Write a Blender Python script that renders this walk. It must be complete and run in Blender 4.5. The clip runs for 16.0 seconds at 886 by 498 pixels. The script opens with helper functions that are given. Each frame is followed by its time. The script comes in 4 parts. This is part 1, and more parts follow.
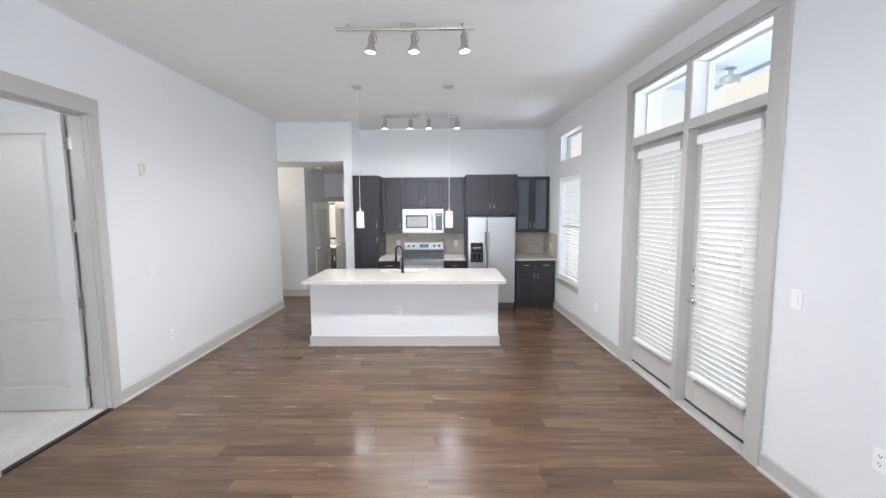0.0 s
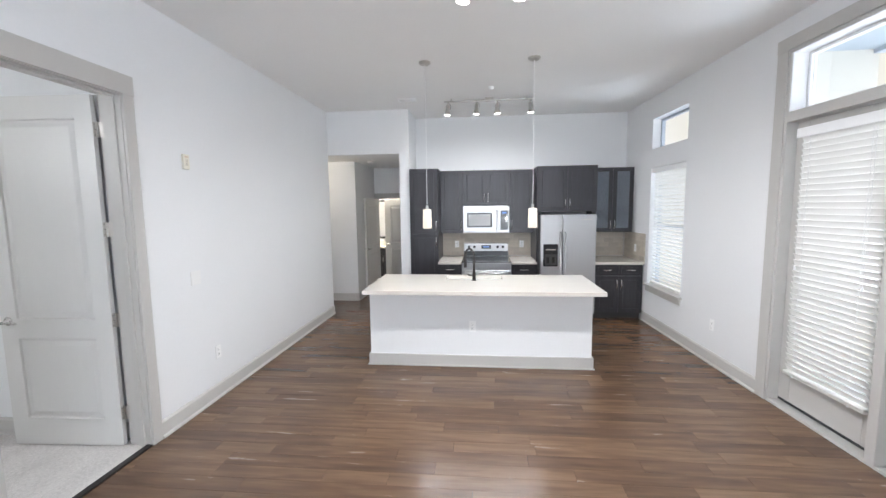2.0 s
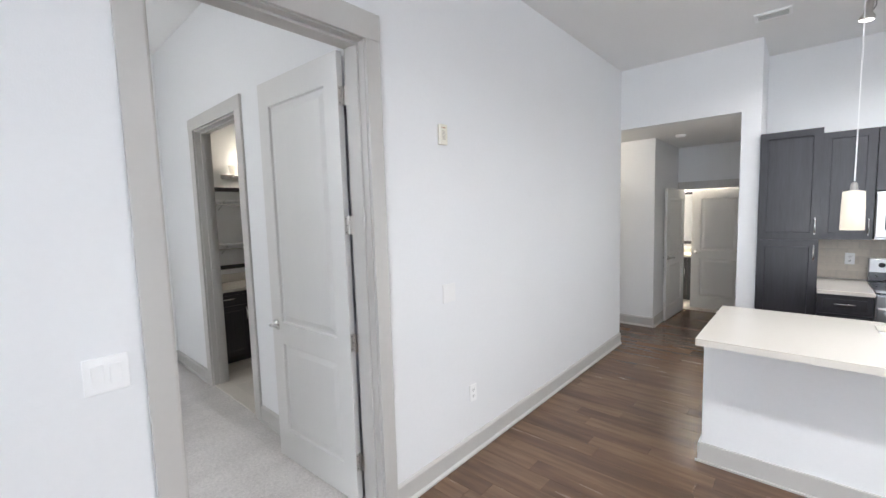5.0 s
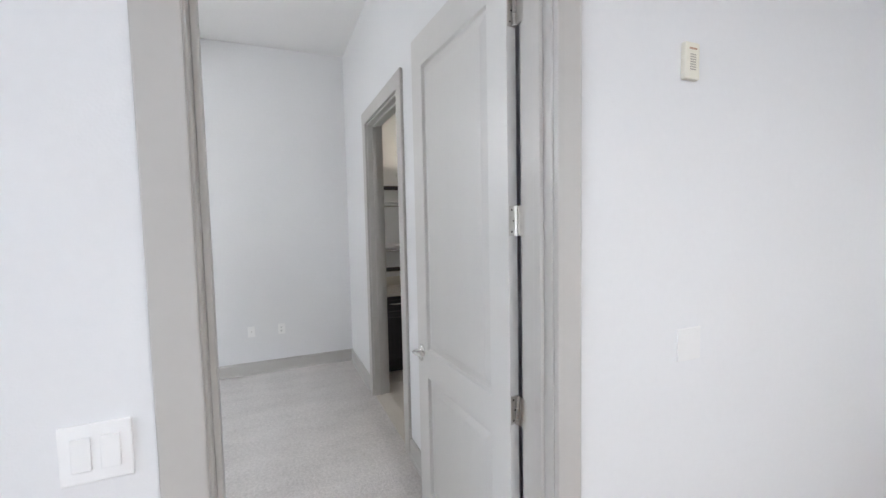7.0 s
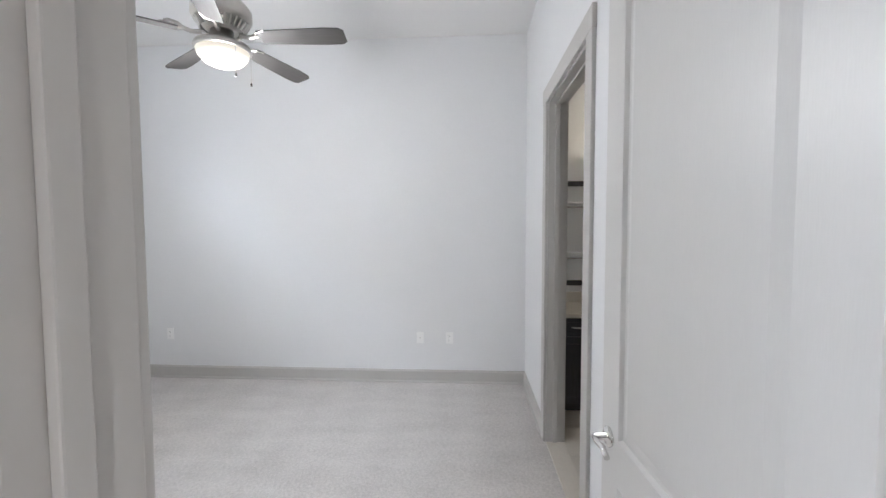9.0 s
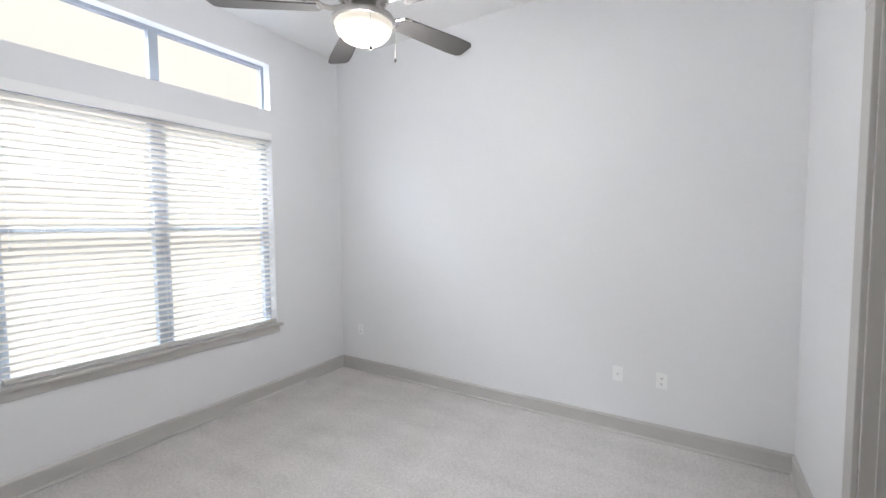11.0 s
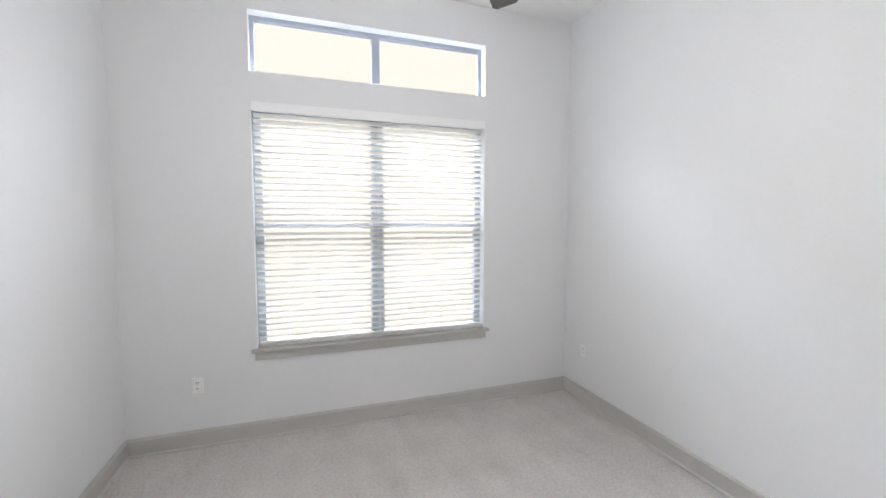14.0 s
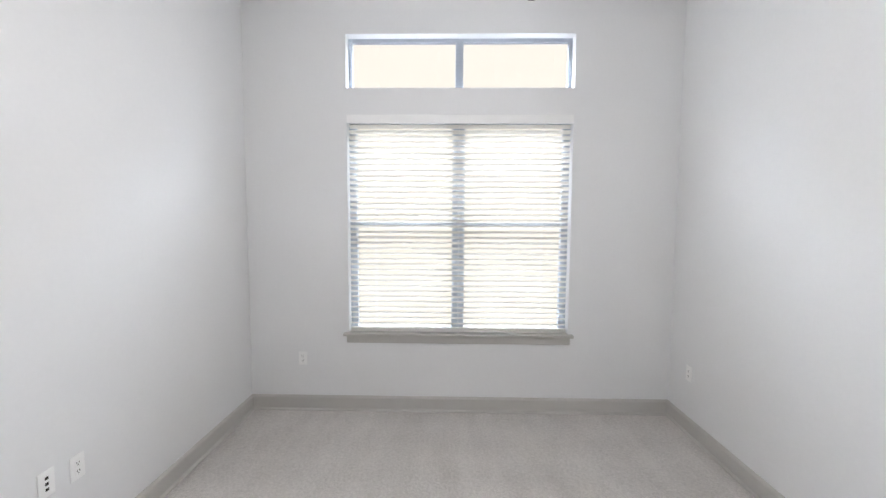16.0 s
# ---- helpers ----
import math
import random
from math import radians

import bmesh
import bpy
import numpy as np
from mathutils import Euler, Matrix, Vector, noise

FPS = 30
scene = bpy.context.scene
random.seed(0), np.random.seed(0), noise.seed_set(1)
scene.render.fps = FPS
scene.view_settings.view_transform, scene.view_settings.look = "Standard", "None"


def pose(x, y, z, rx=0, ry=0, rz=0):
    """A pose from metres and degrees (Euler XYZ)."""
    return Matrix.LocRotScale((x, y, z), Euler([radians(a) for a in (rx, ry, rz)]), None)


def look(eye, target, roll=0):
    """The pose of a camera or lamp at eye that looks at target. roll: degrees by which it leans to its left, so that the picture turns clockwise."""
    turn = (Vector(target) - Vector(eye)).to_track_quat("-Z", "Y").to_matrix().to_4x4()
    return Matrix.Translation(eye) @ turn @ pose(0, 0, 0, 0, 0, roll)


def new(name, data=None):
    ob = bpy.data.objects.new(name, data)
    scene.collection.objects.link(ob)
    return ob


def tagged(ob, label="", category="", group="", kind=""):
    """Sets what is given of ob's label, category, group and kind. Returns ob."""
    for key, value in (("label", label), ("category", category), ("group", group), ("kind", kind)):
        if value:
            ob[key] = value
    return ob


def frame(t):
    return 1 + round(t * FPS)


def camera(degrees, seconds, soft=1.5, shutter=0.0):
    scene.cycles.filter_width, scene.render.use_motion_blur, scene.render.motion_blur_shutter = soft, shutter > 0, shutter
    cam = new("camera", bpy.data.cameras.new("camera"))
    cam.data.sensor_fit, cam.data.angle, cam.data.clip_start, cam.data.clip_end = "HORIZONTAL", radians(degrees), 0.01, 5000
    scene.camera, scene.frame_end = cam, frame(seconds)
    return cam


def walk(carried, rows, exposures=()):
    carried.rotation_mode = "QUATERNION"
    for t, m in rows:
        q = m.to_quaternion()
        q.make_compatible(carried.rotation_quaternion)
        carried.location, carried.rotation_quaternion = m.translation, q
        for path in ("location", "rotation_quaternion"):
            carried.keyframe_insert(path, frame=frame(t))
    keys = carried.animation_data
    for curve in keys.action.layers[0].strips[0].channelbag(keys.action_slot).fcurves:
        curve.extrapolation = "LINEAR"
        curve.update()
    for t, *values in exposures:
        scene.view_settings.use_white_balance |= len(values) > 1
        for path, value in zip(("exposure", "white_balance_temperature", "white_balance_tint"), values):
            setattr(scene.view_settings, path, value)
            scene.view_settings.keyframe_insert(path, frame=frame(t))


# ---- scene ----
cam = camera(95.1, 16.0)
PATH = [
    (0, (2.915, -4.984, 1.71), (2.894, -2.994, 1.516), -0.3),
    (0.5, (2.745, -4.849, 1.711), (2.78, -2.859, 1.518), -0.4),
    (1, (2.611, -4.662, 1.705), (2.65, -2.672, 1.508), -0.5),
    (1.5, (2.502, -4.462, 1.702), (2.464, -2.472, 1.504), -0.6),
    (2, (2.414, -4.228, 1.716), (2.221, -2.249, 1.508), -0.7),
    (2.5, (2.307, -4.0, 1.712), (1.944, -2.044, 1.503), -0.8),
    (3, (2.197, -3.765, 1.697), (1.646, -1.853, 1.494), -1.0),
    (3.5, (2.067, -3.55, 1.657), (1.312, -1.708, 1.464), -1.2),
    (4, (1.912, -3.344, 1.657), (0.961, -1.594, 1.469), -1.3),
    (4.5, (1.786, -3.127, 1.645), (0.643, -1.497, 1.459), -1.5),
    (5, (1.646, -2.935, 1.635), (0.314, -1.453, 1.461), -1.7),
    (5.2, (1.582, -2.867, 1.63), (0.18, -1.451, 1.456), -1.7),
    (7.3, (0.865, -2.348, 1.579), (-1.023, -1.698, 1.467), -0.8),
    (7.5, (0.801, -2.32, 1.576), (-1.115, -1.757, 1.473), -0.5),
    (8, (0.627, -2.236, 1.57), (-1.342, -1.899, 1.472), -0.3),
    (8.5, (0.466, -2.173, 1.577), (-1.529, -2.065, 1.479), -0.1),
    (9, (0.299, -2.149, 1.585), (-1.695, -2.275, 1.483), -0.2),
    (9.5, (0.11, -2.145, 1.628), (-1.853, -2.51, 1.508), -0.1),
    (10, (-0.061, -2.175, 1.634), (-1.971, -2.755, 1.509), -0.1),
    (10.2, (-0.136, -2.163, 1.627), (-2.014, -2.84, 1.505), -0.2),
    (12.5, (-0.985, -2.225, 1.628), (-2.197, -3.81, 1.496), -0.3),
    (13, (-1.124, -2.285, 1.641), (-2.159, -3.99, 1.503), -0.1),
    (13.5, (-1.265, -2.325, 1.636), (-2.111, -4.132, 1.504), -0.2),
    (14, (-1.405, -2.331, 1.643), (-2.055, -4.218, 1.508), -0.0),
    (14.5, (-1.544, -2.307, 1.649), (-1.998, -4.25, 1.51), 0.0),
    (15, (-1.688, -2.294, 1.642), (-1.954, -4.271, 1.506), 0.2),
    (15.5, (-1.798, -2.267, 1.661), (-1.902, -4.259, 1.517), 0.2),
    (16, (-1.925, -2.219, 1.665), (-1.887, -4.213, 1.515), 0.3),
]
walk(cam, [(t, look(eye, target, roll)) for t, eye, target, roll in PATH], [(0, 0.5, 5820, 9.8), (5, 0.48, 5840, 10), (7.4, 0.44, 5850, 11), (8.5, 0.5, 5850, 11.3), (10.5, 0.6, 5900, 11.7), (16, 0.54, 6050, 12)])

# ---- world, sun and large lights ----
world = bpy.data.worlds.new("world")
scene.world = world
world.use_nodes = True
wn = world.node_tree.nodes
sky = wn.new("ShaderNodeTexSky")
sky.sky_type, sky.sun_disc = "NISHITA", False
sky.sun_elevation, sky.sun_rotation = radians(52), radians(150)
wn["Background"].inputs["Strength"].default_value = 0.12
world.node_tree.links.new(sky.outputs["Color"], wn["Background"].inputs["Color"])


def lamp(name, kind, m, power, colour, size=0.1, size_y=None, spot=None):
    data = bpy.data.lights.new(name, kind)
    data.energy, data.color = power, colour
    if kind == "AREA":
        data.size = size
        if size_y:
            data.shape, data.size_y = "RECTANGLE", size_y
    elif kind == "SUN":
        data.angle = radians(size)
    else:
        data.shadow_soft_size = size
    if spot:
        data.spot_size, data.spot_blend = radians(spot), 1.0
    ob = new(name, data)
    ob.matrix_world = m
    return ob


DAY, WARM, AMBER = (0.90, 0.955, 1.0), (1.0, 0.95, 0.88), (1.0, 0.84, 0.62)
sun = lamp("sun", "SUN", look((0, 0, 30), (4, -14, 0)), 1.2, (1.0, 0.95, 0.88), 12)
lamp("sky_light_patio", "AREA", look((7.0, -1.5, 1.6), (4.9, -1.45, 1.55)), 70, DAY, 2.4, 2.0)
# outside an assumed, unseen south window: lifts the island's front and the ceiling
lamp("assumed_south_daylight", "AREA", look((2.6, -6.72, 1.75), (2.6, 0.0, 3.7)), 68, (0.96, 0.98, 1.0), 2.9, 2.1)
lamp("sky_light_kitchen", "AREA", look((6.8, 1.4, 1.6), (4.8, 1.38, 1.5)), 52, DAY, 1.6, 1.8)
lamp("sky_light_bedroom", "AREA", look((-1.99, -7.6, 5.6), (-1.99, -5.5, 1.7)), 760, DAY, 6.0, 1.8)


# ---- materials ----
def material(name, colour, rough=0.5, metal=0.0, vary=0.06, grain=40.0, bump=0.0, bump_scale=60.0, spec=0.5, per_object=0.0, rough_vary=0.08, stretch=(1, 1, 1)):
    mat = bpy.data.materials.new(name)
    mat.use_nodes = True
    nt = mat.node_tree
    b = nt.nodes["Principled BSDF"]
    b.inputs["Metallic"].default_value = metal
    b.inputs["Specular IOR Level"].default_value = spec
    co = nt.nodes.new("ShaderNodeTexCoord")
    mp = nt.nodes.new("ShaderNodeMapping")
    mp.inputs["Scale"].default_value = stretch
    nt.links.new(co.outputs["Object"], mp.inputs["Vector"])
    big, fine = nt.nodes.new("ShaderNodeTexNoise"), nt.nodes.new("ShaderNodeTexNoise")
    big.inputs["Scale"].default_value, big.inputs["Detail"].default_value = 1.7, 3
    fine.inputs["Scale"].default_value, fine.inputs["Detail"].default_value = grain, 4
    for n in (big, fine):
        nt.links.new(mp.outputs["Vector"], n.inputs["Vector"])
    add = nt.nodes.new("ShaderNodeMath")
    add.operation = "ADD"
    nt.links.new(big.outputs["Fac"], add.inputs[0])
    nt.links.new(fine.outputs["Fac"], add.inputs[1])
    ramp = nt.nodes.new("ShaderNodeMapRange")
    ramp.inputs["From Min"].default_value, ramp.inputs["From Max"].default_value = 0.6, 1.4
    ramp.inputs["To Min"].default_value, ramp.inputs["To Max"].default_value = 1 - vary, 1 + vary
    nt.links.new(add.outputs[0], ramp.inputs["Value"])
    last = ramp.outputs["Result"]
    if per_object:
        info = nt.nodes.new("ShaderNodeObjectInfo")
        r2 = nt.nodes.new("ShaderNodeMapRange")
        r2.inputs["To Min"].default_value, r2.inputs["To Max"].default_value = 1 - per_object, 1 + per_object
        nt.links.new(info.outputs["Random"], r2.inputs["Value"])
        mul = nt.nodes.new("ShaderNodeMath")
        mul.operation = "MULTIPLY"
        nt.links.new(last, mul.inputs[0])
        nt.links.new(r2.outputs["Result"], mul.inputs[1])
        last = mul.outputs[0]
    sc = nt.nodes.new("ShaderNodeVectorMath")
    sc.operation = "SCALE"
    sc.inputs[0].default_value = colour
    nt.links.new(last, sc.inputs["Scale"])
    nt.links.new(sc.outputs[0], b.inputs["Base Color"])
    rr = nt.nodes.new("ShaderNodeMapRange")
    rr.inputs["To Min"].default_value, rr.inputs["To Max"].default_value = max(0.02, rough - rough_vary), min(1, rough + rough_vary)
    nt.links.new(big.outputs["Fac"], rr.inputs["Value"])
    nt.links.new(rr.outputs["Result"], b.inputs["Roughness"])
    if bump:
        bn, bp = nt.nodes.new("ShaderNodeTexNoise"), nt.nodes.new("ShaderNodeBump")
        bn.inputs["Scale"].default_value, bn.inputs["Detail"].default_value = bump_scale, 5
        bp.inputs["Strength"].default_value, bp.inputs["Distance"].default_value = bump, 0.01
        nt.links.new(mp.outputs["Vector"], bn.inputs["Vector"])
        nt.links.new(bn.outputs["Fac"], bp.inputs["Height"])
        nt.links.new(bp.outputs["Normal"], b.inputs["Normal"])
    return mat


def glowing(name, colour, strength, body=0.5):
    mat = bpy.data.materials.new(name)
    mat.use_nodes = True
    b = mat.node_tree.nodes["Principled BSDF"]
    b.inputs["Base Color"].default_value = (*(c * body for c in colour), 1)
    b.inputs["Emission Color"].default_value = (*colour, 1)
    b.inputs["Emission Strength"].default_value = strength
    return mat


def glassy(name, rough=0.0, colour=(1, 1, 1), relief=0.0, ripple=45, depth=0.02):
    mat = bpy.data.materials.new(name)
    mat.use_nodes = True
    b = mat.node_tree.nodes["Principled BSDF"]
    b.inputs["Base Color"].default_value = (*colour, 1)
    b.inputs["Transmission Weight"].default_value = 1
    b.inputs["Roughness"].default_value, b.inputs["IOR"].default_value = rough, 1.45
    if relief:
        nt = mat.node_tree
        n, bp = nt.nodes.new("ShaderNodeTexNoise"), nt.nodes.new("ShaderNodeBump")
        n.inputs["Scale"].default_value = ripple
        bp.inputs["Strength"].default_value, bp.inputs["Distance"].default_value = relief, depth
        nt.links.new(n.outputs["Fac"], bp.inputs["Height"])
        nt.links.new(bp.outputs["Normal"], b.inputs["Normal"])
    return mat


def slat_material(name, through_light):
    mat = bpy.data.materials.new(name)
    mat.use_nodes = True
    nt = mat.node_tree
    b, out = nt.nodes["Principled BSDF"], nt.nodes["Material Output"]
    b.inputs["Base Color"].default_value, b.inputs["Roughness"].default_value = (0.86, 0.85, 0.82, 1), 0.45
    tr, mix = nt.nodes.new("ShaderNodeBsdfTranslucent"), nt.nodes.new("ShaderNodeMixShader")
    tr.inputs["Color"].default_value = (0.97, 0.93, 0.85, 1)
    mix.inputs[0].default_value = through_light
    nt.links.new(b.outputs[0], mix.inputs[1])
    nt.links.new(tr.outputs[0], mix.inputs[2])
    nt.links.new(mix.outputs[0], out.inputs["Surface"])
    return mat


def wood_floor_material():
    """Hand-scraped brown hickory: grain along x, each board its own tone."""
    mat = bpy.data.materials.new("brown_hickory_boards")
    mat.use_nodes = True
    nt = mat.node_tree
    b = nt.nodes["Principled BSDF"]
    geo, info = nt.nodes.new("ShaderNodeNewGeometry"), nt.nodes.new("ShaderNodeObjectInfo")
    off = nt.nodes.new("ShaderNodeMath")
    off.operation = "ADD"
    nt.links.new(info.outputs["Random"], off.inputs[0])
    nt.links.new(geo.outputs["Random Per Island"], off.inputs[1])
    fr = nt.nodes.new("ShaderNodeMath")
    fr.operation = "FRACT"
    nt.links.new(off.outputs[0], fr.inputs[0])
    sh = nt.nodes.new("ShaderNodeVectorMath")
    sh.operation = "SCALE"
    sh.inputs[0].default_value = (31, 17, 53)
    nt.links.new(fr.outputs[0], sh.inputs["Scale"])
    pos = nt.nodes.new("ShaderNodeVectorMath")
    pos.operation = "ADD"
    nt.links.new(geo.outputs["Position"], pos.inputs[0])
    nt.links.new(sh.outputs[0], pos.inputs[1])
    mp = nt.nodes.new("ShaderNodeMapping")
    mp.inputs["Scale"].default_value = (1.0, 9, 1)
    nt.links.new(pos.outputs[0], mp.inputs["Vector"])
    gr, blot = nt.nodes.new("ShaderNodeTexNoise"), nt.nodes.new("ShaderNodeTexNoise")
    gr.inputs["Scale"].default_value, gr.inputs["Detail"].default_value, gr.inputs["Distortion"].default_value = 2.0, 5, 0.3
    blot.inputs["Scale"].default_value, blot.inputs["Detail"].default_value = 5, 3
    nt.links.new(mp.outputs["Vector"], gr.inputs["Vector"])
    nt.links.new(pos.outputs[0], blot.inputs["Vector"])
    s1 = nt.nodes.new("ShaderNodeMath")
    s1.operation = "MULTIPLY_ADD"
    s1.inputs[1].default_value = 0.3
    nt.links.new(fr.outputs[0], s1.inputs[0])
    nt.links.new(gr.outputs["Fac"], s1.inputs[2])
    s2 = nt.nodes.new("ShaderNodeMath")
    s2.operation = "MULTIPLY_ADD"
    s2.inputs[1].default_value = 0.15
    nt.links.new(blot.outputs["Fac"], s2.inputs[0])
    nt.links.new(s1.outputs[0], s2.inputs[2])
    ramp = nt.nodes.new("ShaderNodeValToRGB")
    e = ramp.color_ramp.elements
    e[0].position, e[0].color = 0.22, (0.056, 0.033, 0.021, 1)
    e[1].position, e[1].color = 1.0, (0.19, 0.115, 0.068, 1)
    mid = e.new(0.68)
    mid.color = (0.122, 0.071, 0.042, 1)
    nt.links.new(s2.outputs[0], ramp.inputs["Fac"])
    nt.links.new(ramp.outputs["Color"], b.inputs["Base Color"])
    rr = nt.nodes.new("ShaderNodeMapRange")
    rr.inputs["To Min"].default_value, rr.inputs["To Max"].default_value = 0.19, 0.31
    nt.links.new(gr.outputs["Fac"], rr.inputs["Value"])
    nt.links.new(rr.outputs["Result"], b.inputs["Roughness"])
    bp, ad = nt.nodes.new("ShaderNodeBump"), nt.nodes.new("ShaderNodeMath")
    ad.operation = "ADD"
    wob, wm = nt.nodes.new("ShaderNodeTexNoise"), nt.nodes.new("ShaderNodeMapping")
    wm.inputs["Scale"].default_value = (4, 9, 1)
    wob.inputs["Scale"].default_value = 2.0
    nt.links.new(pos.outputs[0], wm.inputs["Vector"])
    nt.links.new(wm.outputs["Vector"], wob.inputs["Vector"])
    nt.links.new(gr.outputs["Fac"], ad.inputs[0])
    nt.links.new(wob.outputs["Fac"], ad.inputs[1])
    bp.inputs["Strength"].default_value, bp.inputs["Distance"].default_value = 0.12, 0.006
    nt.links.new(ad.outputs[0], bp.inputs["Height"])
    nt.links.new(bp.outputs["Normal"], b.inputs["Normal"])
    return mat


def carpet_material():
    mat = bpy.data.materials.new("grey_beige_cut_pile")
    mat.use_nodes = True
    nt = mat.node_tree
    b = nt.nodes["Principled BSDF"]
    b.inputs["Roughness"].default_value = 1.0
    b.inputs["Specular IOR Level"].default_value = 0.1
    b.inputs["Sheen Weight"].default_value = 0.15
    co = nt.nodes.new("ShaderNodeTexCoord")
    mp = nt.nodes.new("ShaderNodeMapping")
    mp.inputs["Rotation"].default_value, mp.inputs["Scale"].default_value = (0, 0, radians(28)), (4.0, 1.2, 1)
    nt.links.new(co.outputs["Object"], mp.inputs["Vector"])
    tuft, streak, mott = (nt.nodes.new("ShaderNodeTexNoise") for _ in range(3))
    tuft.inputs["Scale"].default_value, tuft.inputs["Detail"].default_value = 210, 3
    streak.inputs["Scale"].default_value, streak.inputs["Detail"].default_value = 1.3, 3
    mott.inputs["Scale"].default_value, mott.inputs["Detail"].default_value = 60, 6
    nt.links.new(co.outputs["Object"], tuft.inputs["Vector"])
    nt.links.new(co.outputs["Object"], mott.inputs["Vector"])
    nt.links.new(mp.outputs["Vector"], streak.inputs["Vector"])
    a1, a2 = nt.nodes.new("ShaderNodeMath"), nt.nodes.new("ShaderNodeMath")
    a1.operation, a2.operation = "ADD", "MULTIPLY_ADD"
    a2.inputs[1].default_value = 0.6
    nt.links.new(tuft.outputs["Fac"], a1.inputs[0])
    nt.links.new(mott.outputs["Fac"], a1.inputs[1])
    nt.links.new(streak.outputs["Fac"], a2.inputs[0])
    nt.links.new(a1.outputs[0], a2.inputs[2])
    ramp = nt.nodes.new("ShaderNodeValToRGB")
    e = ramp.color_ramp.elements
    m2 = nt.nodes.new("ShaderNodeMapRange")
    m2.inputs["From Min"].default_value, m2.inputs["From Max"].default_value = 0.88, 1.78
    wave, a3 = nt.nodes.new("ShaderNodeTexWave"), nt.nodes.new("ShaderNodeMath")
    wave.bands_direction, wave.wave_profile = "Y", "TRI"
    wave.inputs["Scale"].default_value, wave.inputs["Distortion"].default_value = 0.8, 2.5
    wave.inputs["Detail"].default_value, wave.inputs["Detail Scale"].default_value = 2, 0.8
    a3.operation = "MULTIPLY_ADD"
    a3.inputs[1].default_value = 0.08
    nt.links.new(co.outputs["Object"], wave.inputs["Vector"])
    nt.links.new(wave.outputs["Fac"], a3.inputs[0])
    nt.links.new(a2.outputs[0], a3.inputs[2])
    nt.links.new(a3.outputs[0], m2.inputs["Value"])
    e[0].position, e[0].color = 0.1, (0.52, 0.49, 0.468, 1)
    e[1].position, e[1].color = 0.9, (0.77, 0.735, 0.708, 1)
    nt.links.new(m2.outputs["Result"], ramp.inputs["Fac"])
    nt.links.new(ramp.outputs["Color"], b.inputs["Base Color"])
    bp = nt.nodes.new("ShaderNodeBump")
    bp.inputs["Strength"].default_value, bp.inputs["Distance"].default_value = 0.6, 0.012
    nt.links.new(a1.outputs[0], bp.inputs["Height"])
    nt.links.new(bp.outputs["Normal"], b.inputs["Normal"])
    return mat


PAINT = material("pale_grey_wall_paint", (0.83, 0.834, 0.84), 0.6, vary=0.015, bump=0.08, bump_scale=160)
CEIL = material("white_ceiling_paint", (0.86, 0.855, 0.845), 0.9, vary=0.015, bump=0.15, bump_scale=120)
TRIM = material("greige_trim_paint", (0.535, 0.52, 0.495), 0.38, vary=0.02, bump=0.03, bump_scale=90)
DOOR = material("light_greige_door_paint", (0.70, 0.69, 0.67), 0.36, vary=0.02, bump=0.04, bump_scale=50, stretch=(6, 6, 0.6))
WHITE = material("white_plastic", (0.93, 0.93, 0.925), 0.4, vary=0.01)
IVORY = material("ivory_plastic", (0.82, 0.79, 0.68), 0.4, vary=0.02)
SLOT = material("dark_slot", (0.03, 0.03, 0.03), 0.6)
ESPRESSO = material("espresso_stained_maple", (0.026, 0.025, 0.030), 0.32, vary=0.45, grain=14, bump=0.05, bump_scale=30, stretch=(7, 7, 0.5), spec=0.6)
QUARTZ = material("warm_white_quartz", (0.66, 0.625, 0.565), 0.16, vary=0.02, grain=220)
STEEL = material("brushed_stainless_steel", (0.52, 0.52, 0.525), 0.3, metal=1.0, vary=0.008, grain=20, stretch=(60, 60, 1.5), rough_vary=0.012)
CHROME = material("polished_nickel", (0.75, 0.74, 0.72), 0.16, metal=1.0, vary=0.02)
NICKEL = material("satin_nickel", (0.58, 0.56, 0.53), 0.3, metal=1.0, vary=0.03)
BLACK = material("black_glass_enamel", (0.014, 0.014, 0.016), 0.1, vary=0.1)
BRONZE = material("dark_bronze", (0.035, 0.03, 0.028), 0.35, metal=0.6)
TILE = material("beige_travertine_tile", (0.56, 0.50, 0.42), 0.4, vary=0.12, grain=25, bump=0.06, per_object=0.09)
GROUT = material("pale_grout", (0.52, 0.48, 0.42), 0.9, vary=0.05)
PALE_TILE = material("cream_floor_tile", (0.62, 0.58, 0.52), 0.35, vary=0.05, per_object=0.05)
BLADE = material("grey_weathered_fan_wood", (0.07, 0.066, 0.062), 0.5, vary=0.25, grain=12, stretch=(0.6, 9, 9))
WINFRAME = material("blue_grey_window_vinyl", (0.42, 0.46, 0.52), 0.45, vary=0.03)
STONE = material("pale_stucco", (0.70, 0.67, 0.60), 0.9, vary=0.05, bump=0.2)
SOFFIT = material("pale_blue_white_soffit_paint", (0.46, 0.52, 0.58), 0.8, vary=0.03, bump=0.1)
GROUND = material("pale_concrete", (0.42, 0.41, 0.39), 0.9, vary=0.1, bump=0.2)
MIRROR = material("mirror_silver", (0.88, 0.88, 0.88), 0.02, metal=1.0, vary=0.0, rough_vary=0.0)
SLAT = slat_material("white_blind_vinyl", 0.3)
DOOR_SLAT = slat_material("white_door_blind_wood", 0.05)
GLASS = glassy("clear_glass")
SEEDY = glassy("rippled_cabinet_glass", 0.04, (0.62, 0.68, 0.76), 1.0, 14, 0.08)
SEEDY.node_tree.nodes["Principled BSDF"].inputs["Transmission Weight"].default_value = 0.6
WOODFLOOR = wood_floor_material()
